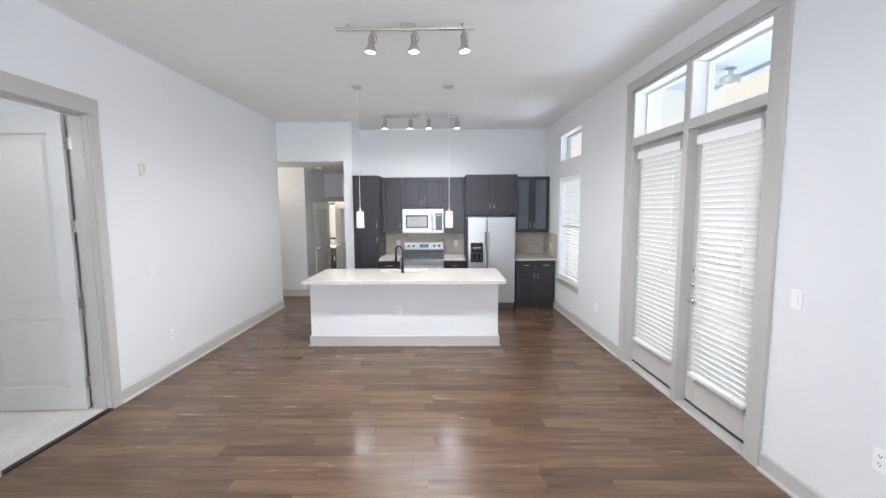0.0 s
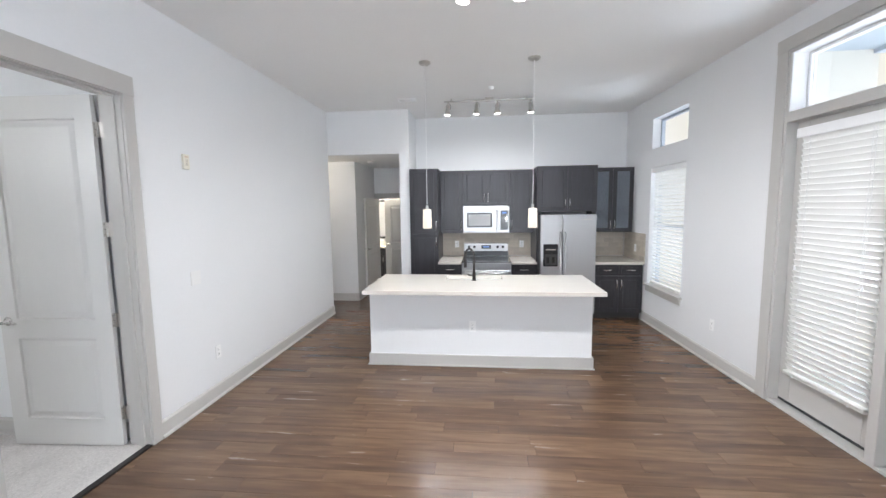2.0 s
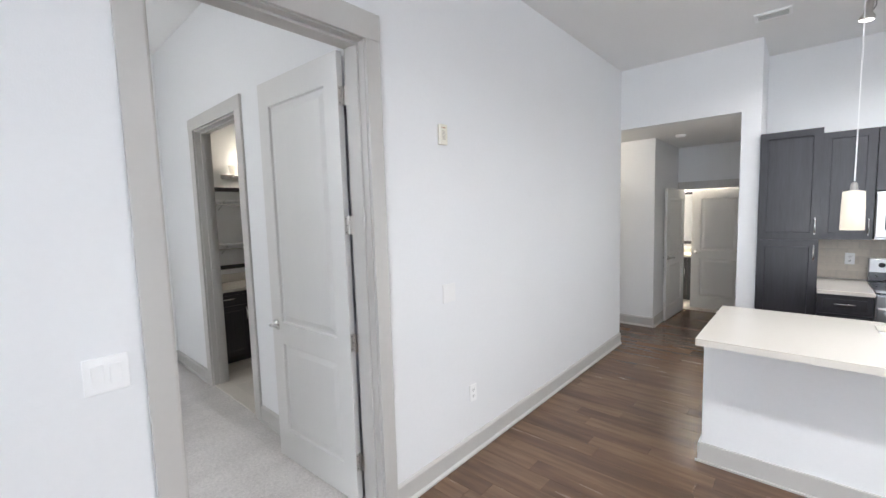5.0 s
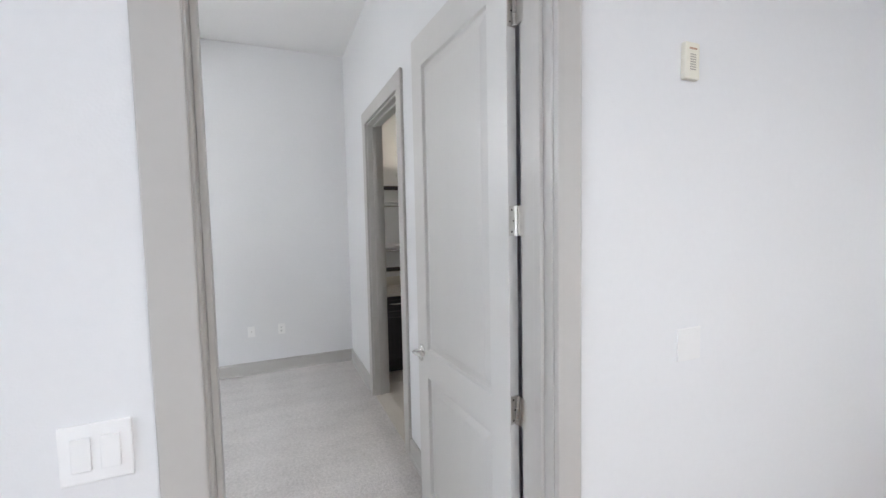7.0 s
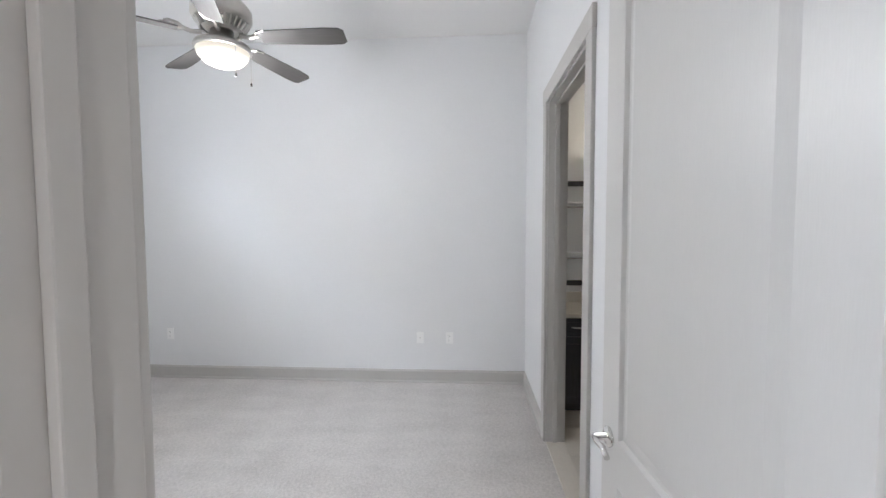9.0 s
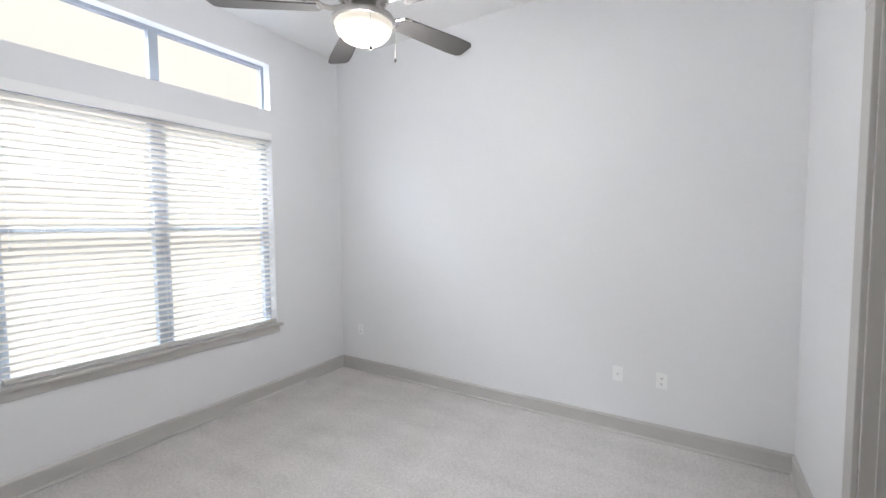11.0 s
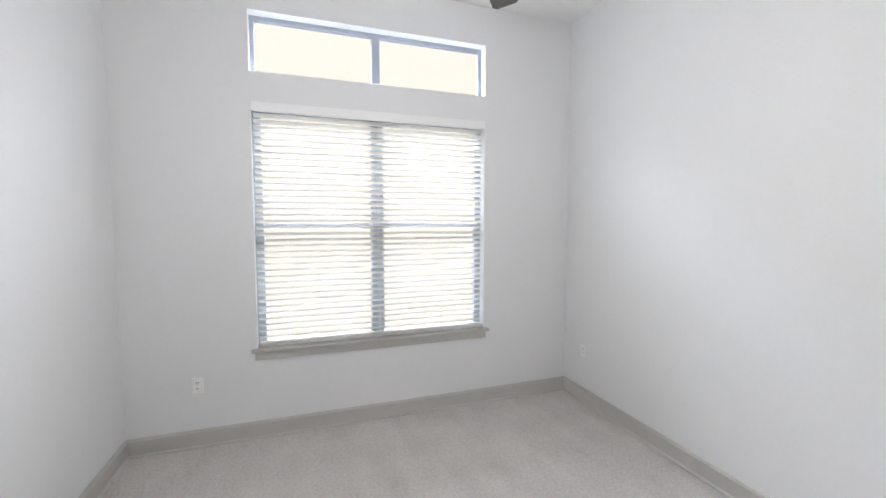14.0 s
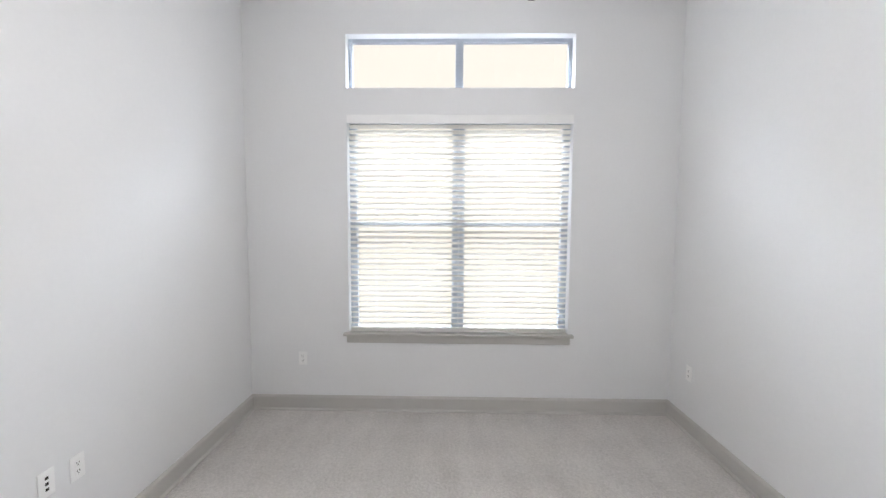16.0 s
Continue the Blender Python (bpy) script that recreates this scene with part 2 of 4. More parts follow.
CARPET = carpet_material()
BULB = glowing("warm_bulb_face", (1.0, 0.9, 0.75), 8)
OPAL = glowing("warm_opal_glass", (1.0, 0.88, 0.68), 0.5)
BOWL = glowing("warm_frosted_bowl", (1.0, 0.90, 0.72), 0.45)
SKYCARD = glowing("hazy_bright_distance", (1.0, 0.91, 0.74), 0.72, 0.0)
LED = glowing("blue_display", (0.25, 0.45, 1.0), 0.15)


# ---- mesh helpers ----
def finish(name, bm, mat, parent=None, label="", m=None, smooth=False):
    me = bpy.data.meshes.new(name)
    bmesh.ops.recalc_face_normals(bm, faces=bm.faces)
    if smooth:
        for f in bm.faces:
            f.smooth = len(f.verts) == 4 and smooth
    bm.to_mesh(me)
    bm.free()
    me.materials.append(mat)
    ob = new(name, me)
    if parent:
        ob.parent = parent
    if m is not None:
        ob.matrix_basis = m
    if label:
        ob["label"] = label
    return ob


def part(name, bm, mat, parent, label="", smooth=False):
    return finish(name, bm, mat, parent, label, None, smooth)


def thing(name, m, label, category, group="", kind=""):
    ob = new(name)
    ob.matrix_basis = m
    return tagged(ob, label, category, group, kind)


def box(x0, x1, y0, y1, z0, z1, bevel=0.0, bm=None):
    own = bmesh.new()
    bmesh.ops.create_cube(own, size=1.0)
    for v in own.verts:
        v.co = ((x0 + x1) / 2 + v.co.x * (x1 - x0), (y0 + y1) / 2 + v.co.y * (y1 - y0), (z0 + z1) / 2 + v.co.z * (z1 - z0))
    if bevel:
        bmesh.ops.bevel(own, geom=own.edges[:], offset=bevel, segments=2, affect="EDGES", profile=0.6)
    if bm is None:
        return own
    return merge(bm, own)


def merge(bm, own):
    me = bpy.data.meshes.new("tmp")
    own.to_mesh(me)
    own.free()
    bm.from_mesh(me)
    bpy.data.meshes.remove(me)
    return bm


def lathe(profile, steps=24, m=None, bm=None):
    """A turned shape round z from (radius, z) pairs."""
    own = bmesh.new()
    rings = []
    for r, z in profile:
        rings.append([own.verts.new((r * math.cos(2 * math.pi * i / steps), r * math.sin(2 * math.pi * i / steps), z)) for i in range(steps)])
    for a, b in zip(rings, rings[1:]):
        for i in range(steps):
            own.faces.new((a[i], a[(i + 1) % steps], b[(i + 1) % steps], b[i]))
    own.faces.new(rings[0][::-1])
    own.faces.new(rings[-1])
    if m is not None:
        own.transform(m)
    return own if bm is None else merge(bm, own)


def tube(points, radius, steps=10, bm=None):
    """A round rod along points."""
    own = bmesh.new()
    pts = [Vector(p) for p in points]
    rings = []
    for i, p in enumerate(pts):
        d = (pts[min(i + 1, len(pts) - 1)] - pts[max(i - 1, 0)]).normalized()
        q = d.to_track_quat("Z", "Y")
        rings.append([own.verts.new(p + q @ Vector((radius * math.cos(2 * math.pi * k / steps), radius * math.sin(2 * math.pi * k / steps), 0))) for k in range(steps)])
    for a, b in zip(rings, rings[1:]):
        for k in range(steps):
            own.faces.new((a[k], a[(k + 1) % steps], b[(k + 1) % steps], b[k]))
    own.faces.new(rings[0][::-1])
    own.faces.new(rings[-1])
    return own if bm is None else merge(bm, own)


def panel(w, h, t, rail, depth, bevel_in=0.012, raised=False, holes=None):
    """A framed leaf in x 0..w, z 0..h, thickness y 0..t, with sunk panels on both faces; holes: (x0, x1, z0, z1)."""
    bm = bmesh.new()
    holes = holes or [(rail, w - rail, rail, h - rail)]
    xs = sorted({0, w, *(v for q in holes for v in q[:2])})
    zs = sorted({0, h, *(v for q in holes for v in q[2:])})
    for side in (0, 1):
        y = t * side
        s = 1 if side == 0 else -1
        for xa, xb in zip(xs, xs[1:]):
            for za, zb in zip(zs, zs[1:]):
                hole = any(q[0] <= xa and xb <= q[1] and q[2] <= za and zb <= q[3] for q in holes)
                if not hole:
                    bm.faces.new([bm.verts.new(c) for c in ((xa, y, za), (xb, y, za), (xb, y, zb), (xa, y, zb))])
        for x0, x1, z0, z1 in holes:
            loops = [(0, 0), (bevel_in * 0.4, depth), (bevel_in, depth)]
            if raised:
                loops += [(bevel_in * 2.6, depth * 0.25)]
            rings = [[bm.verts.new(c) for c in ((x0 + i, y + s * d, z0 + i), (x1 - i, y + s * d, z0 + i), (x1 - i, y + s * d, z1 - i), (x0 + i, y + s * d, z1 - i))] for i, d in loops]
            for a, b in zip(rings, rings[1:]):
                for k in range(4):
                    bm.faces.new((a[k], a[(k + 1) % 4], b[(k + 1) % 4], b[k]))
            bm.faces.new(rings[-1])
    for c in (((0, 0, 0), (0, t, 0), (0, t, h), (0, 0, h)), ((w, 0, 0), (w, t, 0), (w, t, h), (w, 0, h)), ((0, 0, 0), (w, 0, 0), (w, t, 0), (0, t, 0)), ((0, 0, h), (w, 0, h), (w, t, h), (0, t, h))):
        bm.faces.new([bm.verts.new(p) for p in c])
    bmesh.ops.remove_doubles(bm, verts=bm.verts, dist=0.0001)
    return bm


def wall(name, m, u0, u1, z0, z1, thick, mat, openings=(), label="", z_back=None):
    """A wall with real openings: u along its face, z up, its thickness behind the face (local +y)."""
    us = sorted({u0, u1, *(v for o in openings for v in o[:2])})
    zs = sorted({z0, z1, *(v for o in openings for v in o[2:])})

    def solid(i, j):
        if not (0 <= i < len(us) - 1 and 0 <= j < len(zs) - 1):
            return False
        uc, zc = (us[i] + us[i + 1]) / 2, (zs[j] + zs[j + 1]) / 2
        return not any(o[0] < uc < o[1] and o[2] < zc < o[3] for o in openings)

    bm = bmesh.new()

    def quad(*cs):
        bm.faces.new([bm.verts.new(c) for c in cs])

    for i in range(len(us) - 1):
        for j in range(len(zs) - 1):
            if not solid(i, j):
                continue
            a, b, c, d = us[i], us[i + 1], zs[j], zs[j + 1]
            quad((a, 0, c), (b, 0, c), (b, 0, d), (a, 0, d))
            quad((a, thick, c), (a, thick, d), (b, thick, d), (b, thick, c))
            if not solid(i - 1, j):
                quad((a, 0, c), (a, 0, d), (a, thick, d), (a, thick, c))
            if not solid(i + 1, j):
                quad((b, 0, c), (b, thick, c), (b, thick, d), (b, 0, d))
            if not solid(i, j - 1):
                quad((a, 0, c), (a, thick, c), (b, thick, c), (b, 0, c))
            if not solid(i, j + 1):
                quad((a, 0, d), (b, 0, d), (b, thick, d), (a, thick, d))
    bmesh.ops.remove_doubles(bm, verts=bm.verts, dist=0.0001)
    ob = finish(name, bm, mat, m=m)
    return tagged(ob, label or "pale grey painted drywall wall", "wall", kind="structure")


def baseboard(m, u0, u1, h=0.135, t=0.015):
    bm = bmesh.new()
    prof = ((0, 0), (-t - 0.012, 0), (-t - 0.012, 0.012), (-t - 0.004, 0.02), (-t, 0.024), (-t, h - 0.018), (-t * 0.45, h - 0.004), (0, h))
    a = [bm.verts.new((u0, y, z)) for y, z in prof]
    b = [bm.verts.new((u1, y, z)) for y, z in prof]
    for i in range(len(prof)):
        k = (i + 1) % len(prof)
        bm.faces.new((a[i], a[k], b[k], b[i]))
    bm.faces.new(a)
    bm.faces.new(b[::-1])
    ob = finish("baseboard", bm, TRIM, m=m)
    return tagged(ob, "greige painted tall baseboard along the wall", "baseboard", kind="structure")


def casing(name, m, u0, u1, z1, w=0.1, wt=0.12, t=0.02, jamb=0.14, stop=None, z0=0.0, both=True, lip=0.004):
    """Door trim round an opening u0..u1 up to z1 in a wall of thickness jamb: casings, jamb lining and stop."""
    root = thing(name, m, "greige painted door casing and jamb round the opening", "door frame", kind="structure")
    for y0, y1 in ((-t, 0),) + (((jamb, jamb + t),) if both else ()):
        part("casing", box(u0 - w, u0 + lip, y0, y1, z0, z1 - lip + 0.004, 0.004), TRIM, root)
        part("casing", box(u1 - lip, u1 + w, y0, y1, z0, z1 - lip + 0.004, 0.004), TRIM, root)
        part("head_casing", box(u0 - w - 0.004, u1 + w + 0.004, y0 - 0.002, y1, z1 - lip, z1 + wt, 0.004), TRIM, root)
    part("jamb", box(u0 - 0.002, u0 + 0.018, 0.0, jamb, z0, z1, 0.003), TRIM, root)
    part("jamb", box(u1 - 0.018, u1 + 0.002, 0.0, jamb, z0, z1, 0.003), TRIM, root)
    part("head_jamb", box(u0 + 0.018, u1 - 0.018, 0.0, jamb, z1 - 0.018, z1 + 0.002, 0.003), TRIM, root)
    if stop:
        part("stop", box(u0 + 0.018, u0 + 0.032, stop, stop + 0.035, z0, z1 - 0.018, 0.003), TRIM, root)
        part("stop", box(u1 - 0.032, u1 - 0.018, stop, stop + 0.035, z0, z1 - 0.018, 0.003), TRIM, root)
        part("stop", box(u0 + 0.032, u1 - 0.032, stop, stop + 0.035, z1 - 0.032, z1 - 0.018, 0.003), TRIM, root)
    return root


def bow_handle(parent, m, length=0.13):
    """A curved cabinet pull, along local x, standing off local -y."""
    bm = bmesh.new()
    n = 9
    tube([(-length / 2 + length * i / (n - 1), -0.012 - 0.018 * math.sin(math.pi * i / (n - 1)), 0) for i in range(n)], 0.0078, 8, bm)
    for s in (-1, 1):
        tube([(s * length / 2, 0, 0), (s * length / 2, -0.014, 0)], 0.007, 8, bm)
    bm.transform(m)
    return part("handle", bm, CHROME, parent, "curved polished nickel pull", True)


def lever_handle(parent, m, both=True):
    """A round rose with a lever along local -x, standing off local -y."""
    for s in ((-1, 1) if both else (-1,)):
        bm = lathe([(0.03, 0), (0.032, 0.006), (0.024, 0.012), (0.012, 0.014), (0.011, 0.05)], 20, Matrix.Rotation(math.pi / 2, 4, "X") if s < 0 else Matrix.Translation((0, 0.035, 0)) @ Matrix.Rotation(-math.pi / 2, 4, "X"))
        y = -0.048 if s < 0 else 0.083
        tube([(0.004, y, 0), (-0.03, y - 0.002, 0.001), (-0.07, y, 0.003), (-0.112, y + 0.004 * s, -0.004)], 0.0085, 10, bm)
        bm.transform(m)
        part("lever", bm, CHROME, parent, "polished nickel lever handle on a round rose", True)


def hinge(parent, x, y, z):
    bm = box(x - 0.002, x + 0.035, y - 0.003, y, z - 0.05, z + 0.05)
    for k in range(5):
        lathe([(0.0075, 0), (0.0075, 0.0185)], 12, Matrix.Translation((x, y - 0.008, z - 0.05 + 0.02 * k)), bm)
    return part("hinge", bm, CHROME, parent, "polished metal butt hinge")


# ---- large structure ----
W = pose(0, 0, 0, 0, 0, 90)                  # living room's west wall: u = y, behind the face = -x
E = pose(4.868, 0, 0, 0, 0, -87.7)           # living room's east wall: u = -y
N = pose(0, 2.76, 0)                         # kitchen's back wall: u = x
S = pose(0, -6.5, 0, 0, 0, 180)              # behind the start: u = -x
BW = pose(-3.785, 0, 0, 0, 0, 90)            # bedroom west
BS = pose(0, -5.608, 0, 0, 0, 180)           # bedroom south: u = -x
BN = pose(0, -1.58, 0)                       # bedroom north: u = x
BE = pose(-0.208, 0, 0, 0, 0, -90)           # bedroom east: u = -y
H1, H2, HALL = 3.2, 3.47, 2.54

wall("wall_west", W, -6.5, 2.06, 0, 3.6, 0.15, PAINT, [(-2.553, -1.627, 0, 2.508)])
wall("wall_east", E, -3.0, 6.6, 0, 3.35, 0.16, PAINT, [(0.57, 2.35, 0, 2.93), (-1.84, -0.92, 0.55, 2.22), (-1.84, -0.92, 2.48, 2.89)])
wall("wall_kitchen", N, 1.29, 5.0, 0, 3.35, 0.12, PAINT)
wall("wall_south", S, -5.4, 0.2, 0, 3.35, 0.12, PAINT, [(-4.1, -1.1, 0.65, 2.85)])
wall("wall_hall_header", pose(0, 2.06, 0), -0.12, 1.136, HALL, 3.35, 0.12, PAINT)
wall("wall_hall_side", pose(1.136, 0, 0, 0, 0, -90), -4.3, -2.06, 0, 3.35, 0.154, PAINT)
wall("wall_hall_corner", pose(0, 2.99, 0), -2.0, 0.13, 0, 2.7, 0.12, PAINT)
wall("wall_hall_left", pose(0.13, 0, 0, 0, 0, 90), 3.11, 4.3, 0, 2.7, 0.12, PAINT)
wall("wall_hall_end", pose(0, 4.3, 0), 0.0, 1.3, 0, 2.7, 0.12, PAINT, [(0.16, 1.04, 0, 1.91)])
wall("wall_hall_back", pose(-2.0, 0, 0, 0, 0, 90), 2.06, 3.1, 0, 2.7, 0.12, PAINT)
wall("wall_hall_south", pose(0, 2.06, 0, 0, 0, 180), 0.12, 2.0, 0, 2.7, 0.12, PAINT)
wall("wall_bedroom_west", BW, -5.75, -1.4, 0, 3.6, 0.12, PAINT)
wall("wall_bedroom_south", BS, 0.12, 3.95, 0, 3.6, 0.16, PAINT, [(1.06, 2.92, 0.665, 2.513), (1.06, 2.92, 2.726, 3.152)])
wall("wall_bedroom_north", BN, -3.785, -0.15, 0, 3.6, 0.12, PAINT, [(-2.675, -1.69, 0, 2.48)])
wall("wall_bedroom_east", BE, 2.78, 5.608, 0, 3.6, 0.056, PAINT)
wall("wall_bath_west", pose(-3.68, 0, 0, 0, 0, 90), -1.46, 1.0, 0, 3.0, 0.1, PAINT)
wall("wall_bath_east", pose(-0.9, 0, 0, 0, 0, -90), -1.0, 1.46, 0, 3.0, 0.1, PAINT)
wall("wall_bath_north", pose(0, 0.6, 0), -3.68, -0.9, 0, 3.0, 0.1, PAINT)
wall("wall_hall_bath_back", pose(0, 5.6, 0), -0.9, 1.5, 0, 2.7, 0.1, PAINT)
wall("wall_hall_bath_west", pose(-0.8, 0, 0, 0, 0, 90), 4.42, 5.6, 0, 2.7, 0.1, PAINT)
wall("wall_hall_bath_east", pose(1.4, 0, 0, 0, 0, -90), -5.6, -4.42, 0, 2.7, 0.1, PAINT)
for nm, b in (("ceiling_living", (-0.1, 5.3, -6.6, 2.9, H1, H1 + 0.1)), ("ceiling_bedroom", (-3.9, -0.1, -5.7, -1.5, H2, H2 + 0.1)),
              ("ceiling_hall", (-2.1, 1.2, 2.18, 4.4, HALL, HALL + 0.1)), ("ceiling_bath", (-3.8, -0.8, -1.5, 0.7, 2.95, 3.05)), ("ceiling_hall_bath", (-0.9, 1.5, 4.4, 5.7, 2.5, 2.6))):
    tagged(finish(nm, box(*b), CEIL), "plain white painted ceiling", "ceiling", kind="structure")
tagged(finish("ground", box(-400, 400, -400, 400, -20.2, -20), GROUND), "pale concrete ground outside", "ground", kind="structure")
sub = tagged(finish("floor", box(-0.02, 5.3, -6.6, 2.9, -0.12, -0.012), SLOT), "brown hand-scraped hickory plank floor", "floor", kind="structure")
tagged(finish("floor_hall", box(-2.1, 1.2, 2.9, 4.36, -0.12, -0.012), SLOT), "dark subfloor below the hall's planks", "floor", kind="structure")
bm = bmesh.new()
bmesh.ops.create_grid(bm, x_segments=1, y_segments=1, size=0.5)
for v in bm.verts:
    v.co = (-2.06 + v.co.x * 3.9, -3.6 + v.co.y * 4.3, 0.004)
merge(bm, box(-4.0, 0.0, -5.75, -1.46, -0.12, 0.0))
tagged(finish("floor_carpet", bm, CARPET), "grey-beige cut-pile bedroom carpet with vacuum streaks", "carpet", kind="structure")
for i, (x0, x1, y0, y1) in enumerate(((-3.7, -0.9, -1.46, 0.7), (-0.9, 1.4, 4.36, 5.6))):
    fl = tagged(finish("floor_bath", box(x0, x1, y0, y1, -0.1, -0.006), GROUT), "cream tiled bathroom floor", "floor", kind="structure")
    tile_me = None
    nx, ny = int((x1 - x0) / 0.4), int((y1 - y0) / 0.4)
    for a in range(nx):
        for b in range(ny):
            if tile_me is None:
                t0 = part("tile", box(0.002, 0.398, 0.002, 0.398, -0.008, 0.002, 0.002), PALE_TILE, fl)
                tile_me = t0.data
            else:
                t0 = new("tile", tile_me)
                t0.parent = fl
            t0.location = (x0 + a * 0.4, y0 + b * 0.4, 0)
tagged(finish("threshold", box(-0.035, 0.012, -2.535, -1.645, -0.01, 0.012, 0.004), BRONZE), "dark transition strip between planks and carpet", "threshold", kind="structure")
tagged(finish("threshold", box(-2.657, -1.708, -1.58, -1.45, -0.01, 0.012, 0.004), PALE_TILE), "pale stone threshold under the bathroom door", "threshold", kind="structure")

for m, a, b in ((W, -6.5, -2.627), (W, -1.553, 2.06), (E, -2.0, 0.456), (E, 2.454, 6.5), (S, -5.1, 0), (pose(0, 2.99, 0), -2.0, 0.13), (pose(0.13, 0, 0, 0, 0, 90), 2.99, 4.3),
                (pose(1.136, 0, 0, 0, 0, -90), -4.3, -2.06), (pose(0, 2.06, 0), 1.136, 1.29), (BW, -5.608, -1.58), (BS, 0.208, 3.785), (BN, -3.785, -2.777), (BN, -1.588, -0.15), (BE, 2.78, 5.608), (pose(0, 2.06, 0, 0, 0, 180), 0.0, 2.0)):
    baseboard(m, a, b)
casing("door_frame", W, -2.553, -1.627, 2.508, 0.073, 0.118, jamb=0.15, stop=0.04, lip=0.013)
casing("door_frame", BN, -2.675, -1.69, 2.48, 0.10, 0.105, jamb=0.12, stop=0.045)
casing("door_frame", pose(0, 4.3, 0), 0.16, 1.04, 1.91, 0.09, 0.1, jamb=0.12, both=False)


# ---- openings with glass and blinds ----
def window(name, m, u0, u1, z0, z1, deep, mullion=None, rail=None, mat=WINFRAME, fw=0.03):
    root = thing(name, m, "fixed window of grey vinyl frame and clear glass", "window", kind="structure")
    part("window_frame", box(u0, u0 + fw, deep, deep + 0.05, z0, z1, 0.003), mat, root)
    part("window_frame", box(u1 - fw, u1, deep, deep + 0.05, z0, z1, 0.003), mat, root)
    part("window_frame", box(u0 + fw, u1 - fw, deep, deep + 0.05, z0, z0 + fw, 0.003), mat, root)
    part("window_frame", box(u0 + fw, u1 - fw, deep, deep + 0.05, z1 - fw, z1, 0.003), mat, root)
    cuts = [u0 + fw]
    if mullion:
        part("mullion", box(mullion[0], mullion[1], deep - 0.006, deep + 0.056, z0 + fw, z1 - fw, 0.004), mat, root)
        cuts += [mullion[0], mullion[1]]
    cuts.append(u1 - fw)
    for a, b in zip(cuts[::2], cuts[1::2]):
        if rail:
            part("meeting_rail", box(a, b, deep + 0.002, deep + 0.05, rail - 0.02, rail + 0.02, 0.003), mat, root)
        p = part("pane", box(a, b, deep + 0.022, deep + 0.028, z0 + fw, z1 - fw), GLASS, root)
        p.visible_shadow = False
    return root


def blind(m, u0, u1, z0, z1, y, tilt=38, pitch=0.046, label="white faux-wood venetian blind, lowered with its slats half open", head=0.055, stack=3, slat_mat=None):
    """A lowered blind: headrail with valance, tilted slats, bottom rail, ladder cords and wand."""
    slat_mat = slat_mat or SLAT
    root = thing("venetian_blind", m, label, "blind")
    part("headrail", box(u0 - 0.004, u1 + 0.004, y - 0.032, y + 0.03, z1 - head, z1, 0.005), WHITE, root)
    part("valance", box(u0 - 0.012, u1 + 0.012, y - 0.045, y - 0.034, z1 - head - 0.012, z1 + 0.002, 0.004), WHITE, root)
    own = bmesh.new()
    cs, sn = math.cos(radians(tilt)), math.sin(radians(tilt))
    half, t = 0.025, 0.0028
    n = 5
    top, bot = [], []
    for i in range(n):
        s = -half + 2 * half * i / (n - 1)
        bow = 0.0025 * (1 - (s / half) ** 2)
        for row, k in ((top, t / 2), (bot, -t / 2)):
            row.append((s * cs + (bow + k) * sn, -s * sn + (bow + k) * cs))
    ring = top + bot[::-1]
    a = [own.verts.new((u0, yy, zz)) for yy, zz in ring]
    b = [own.verts.new((u1, yy, zz)) for yy, zz in ring]
    for i in range(len(ring)):
        k = (i + 1) % len(ring)
        own.faces.new((a[i], a[k], b[k], b[i]))
    own.faces.new(a)
    own.faces.new(b[::-1])
    first = part("slat", own, slat_mat, root)
    zs = []
    z = z1 - head - 0.03
    while z > z0 + 0.045:
        zs.append(z)
        z -= pitch
    for i, z in enumerate(zs):
        ob = first if i == 0 else new("slat", first.data)
        ob.parent = root
        ob.location = (0, y, z)
        ob.rotation_euler = (radians(random.uniform(-0.12, 0.12)), radians(random.uniform(-0.05, 0.05)), 0)
    for k in range(stack):
        part("stacked_slat", box(u0, u1, y - 0.026, y + 0.024, z0 + 0.017 + 0.005 * k, z0 + 0.02 + 0.005 * k), SLAT, root)
    part("bottom_rail", box(u0, u1, y - 0.026, y + 0.026, z0, z0 + 0.015, 0.004), SLAT, root)
    for q in (0.12, 0.5, 0.88) if u1 - u0 > 1.2 else (0.15, 0.85):
        u = u0 + (u1 - u0) * q
        for dy in (-0.028, 0.028):
            part("ladder_cord", tube([(u, y + dy, z0 + 0.005), (u, y + dy, z1 - head)], 0.0012, 5), WHITE, root)
        part("cord_plug", lathe([(0.006, 0), (0.007, 0.004), (0.004, 0.012)], 8, Matrix.Translation((u, y - 0.03, z0 - 0.002))), WHITE, root)
    for u, low in ((u0 + 0.06, 0.45), (u1 - 0.07, 0.42)):
        zz = z0 + (z1 - z0) * low
        part("pull_cord", tube([(u, y - 0.04, zz), (u, y - 0.038, z1 - head)], 0.0012, 5), WHITE, root)
        part("tassel", lathe([(0.003, 0.03), (0.006, 0.02), (0.007, 0)], 10, Matrix.Translation((u, y - 0.04, zz - 0.015))), WHITE, root)
    return root


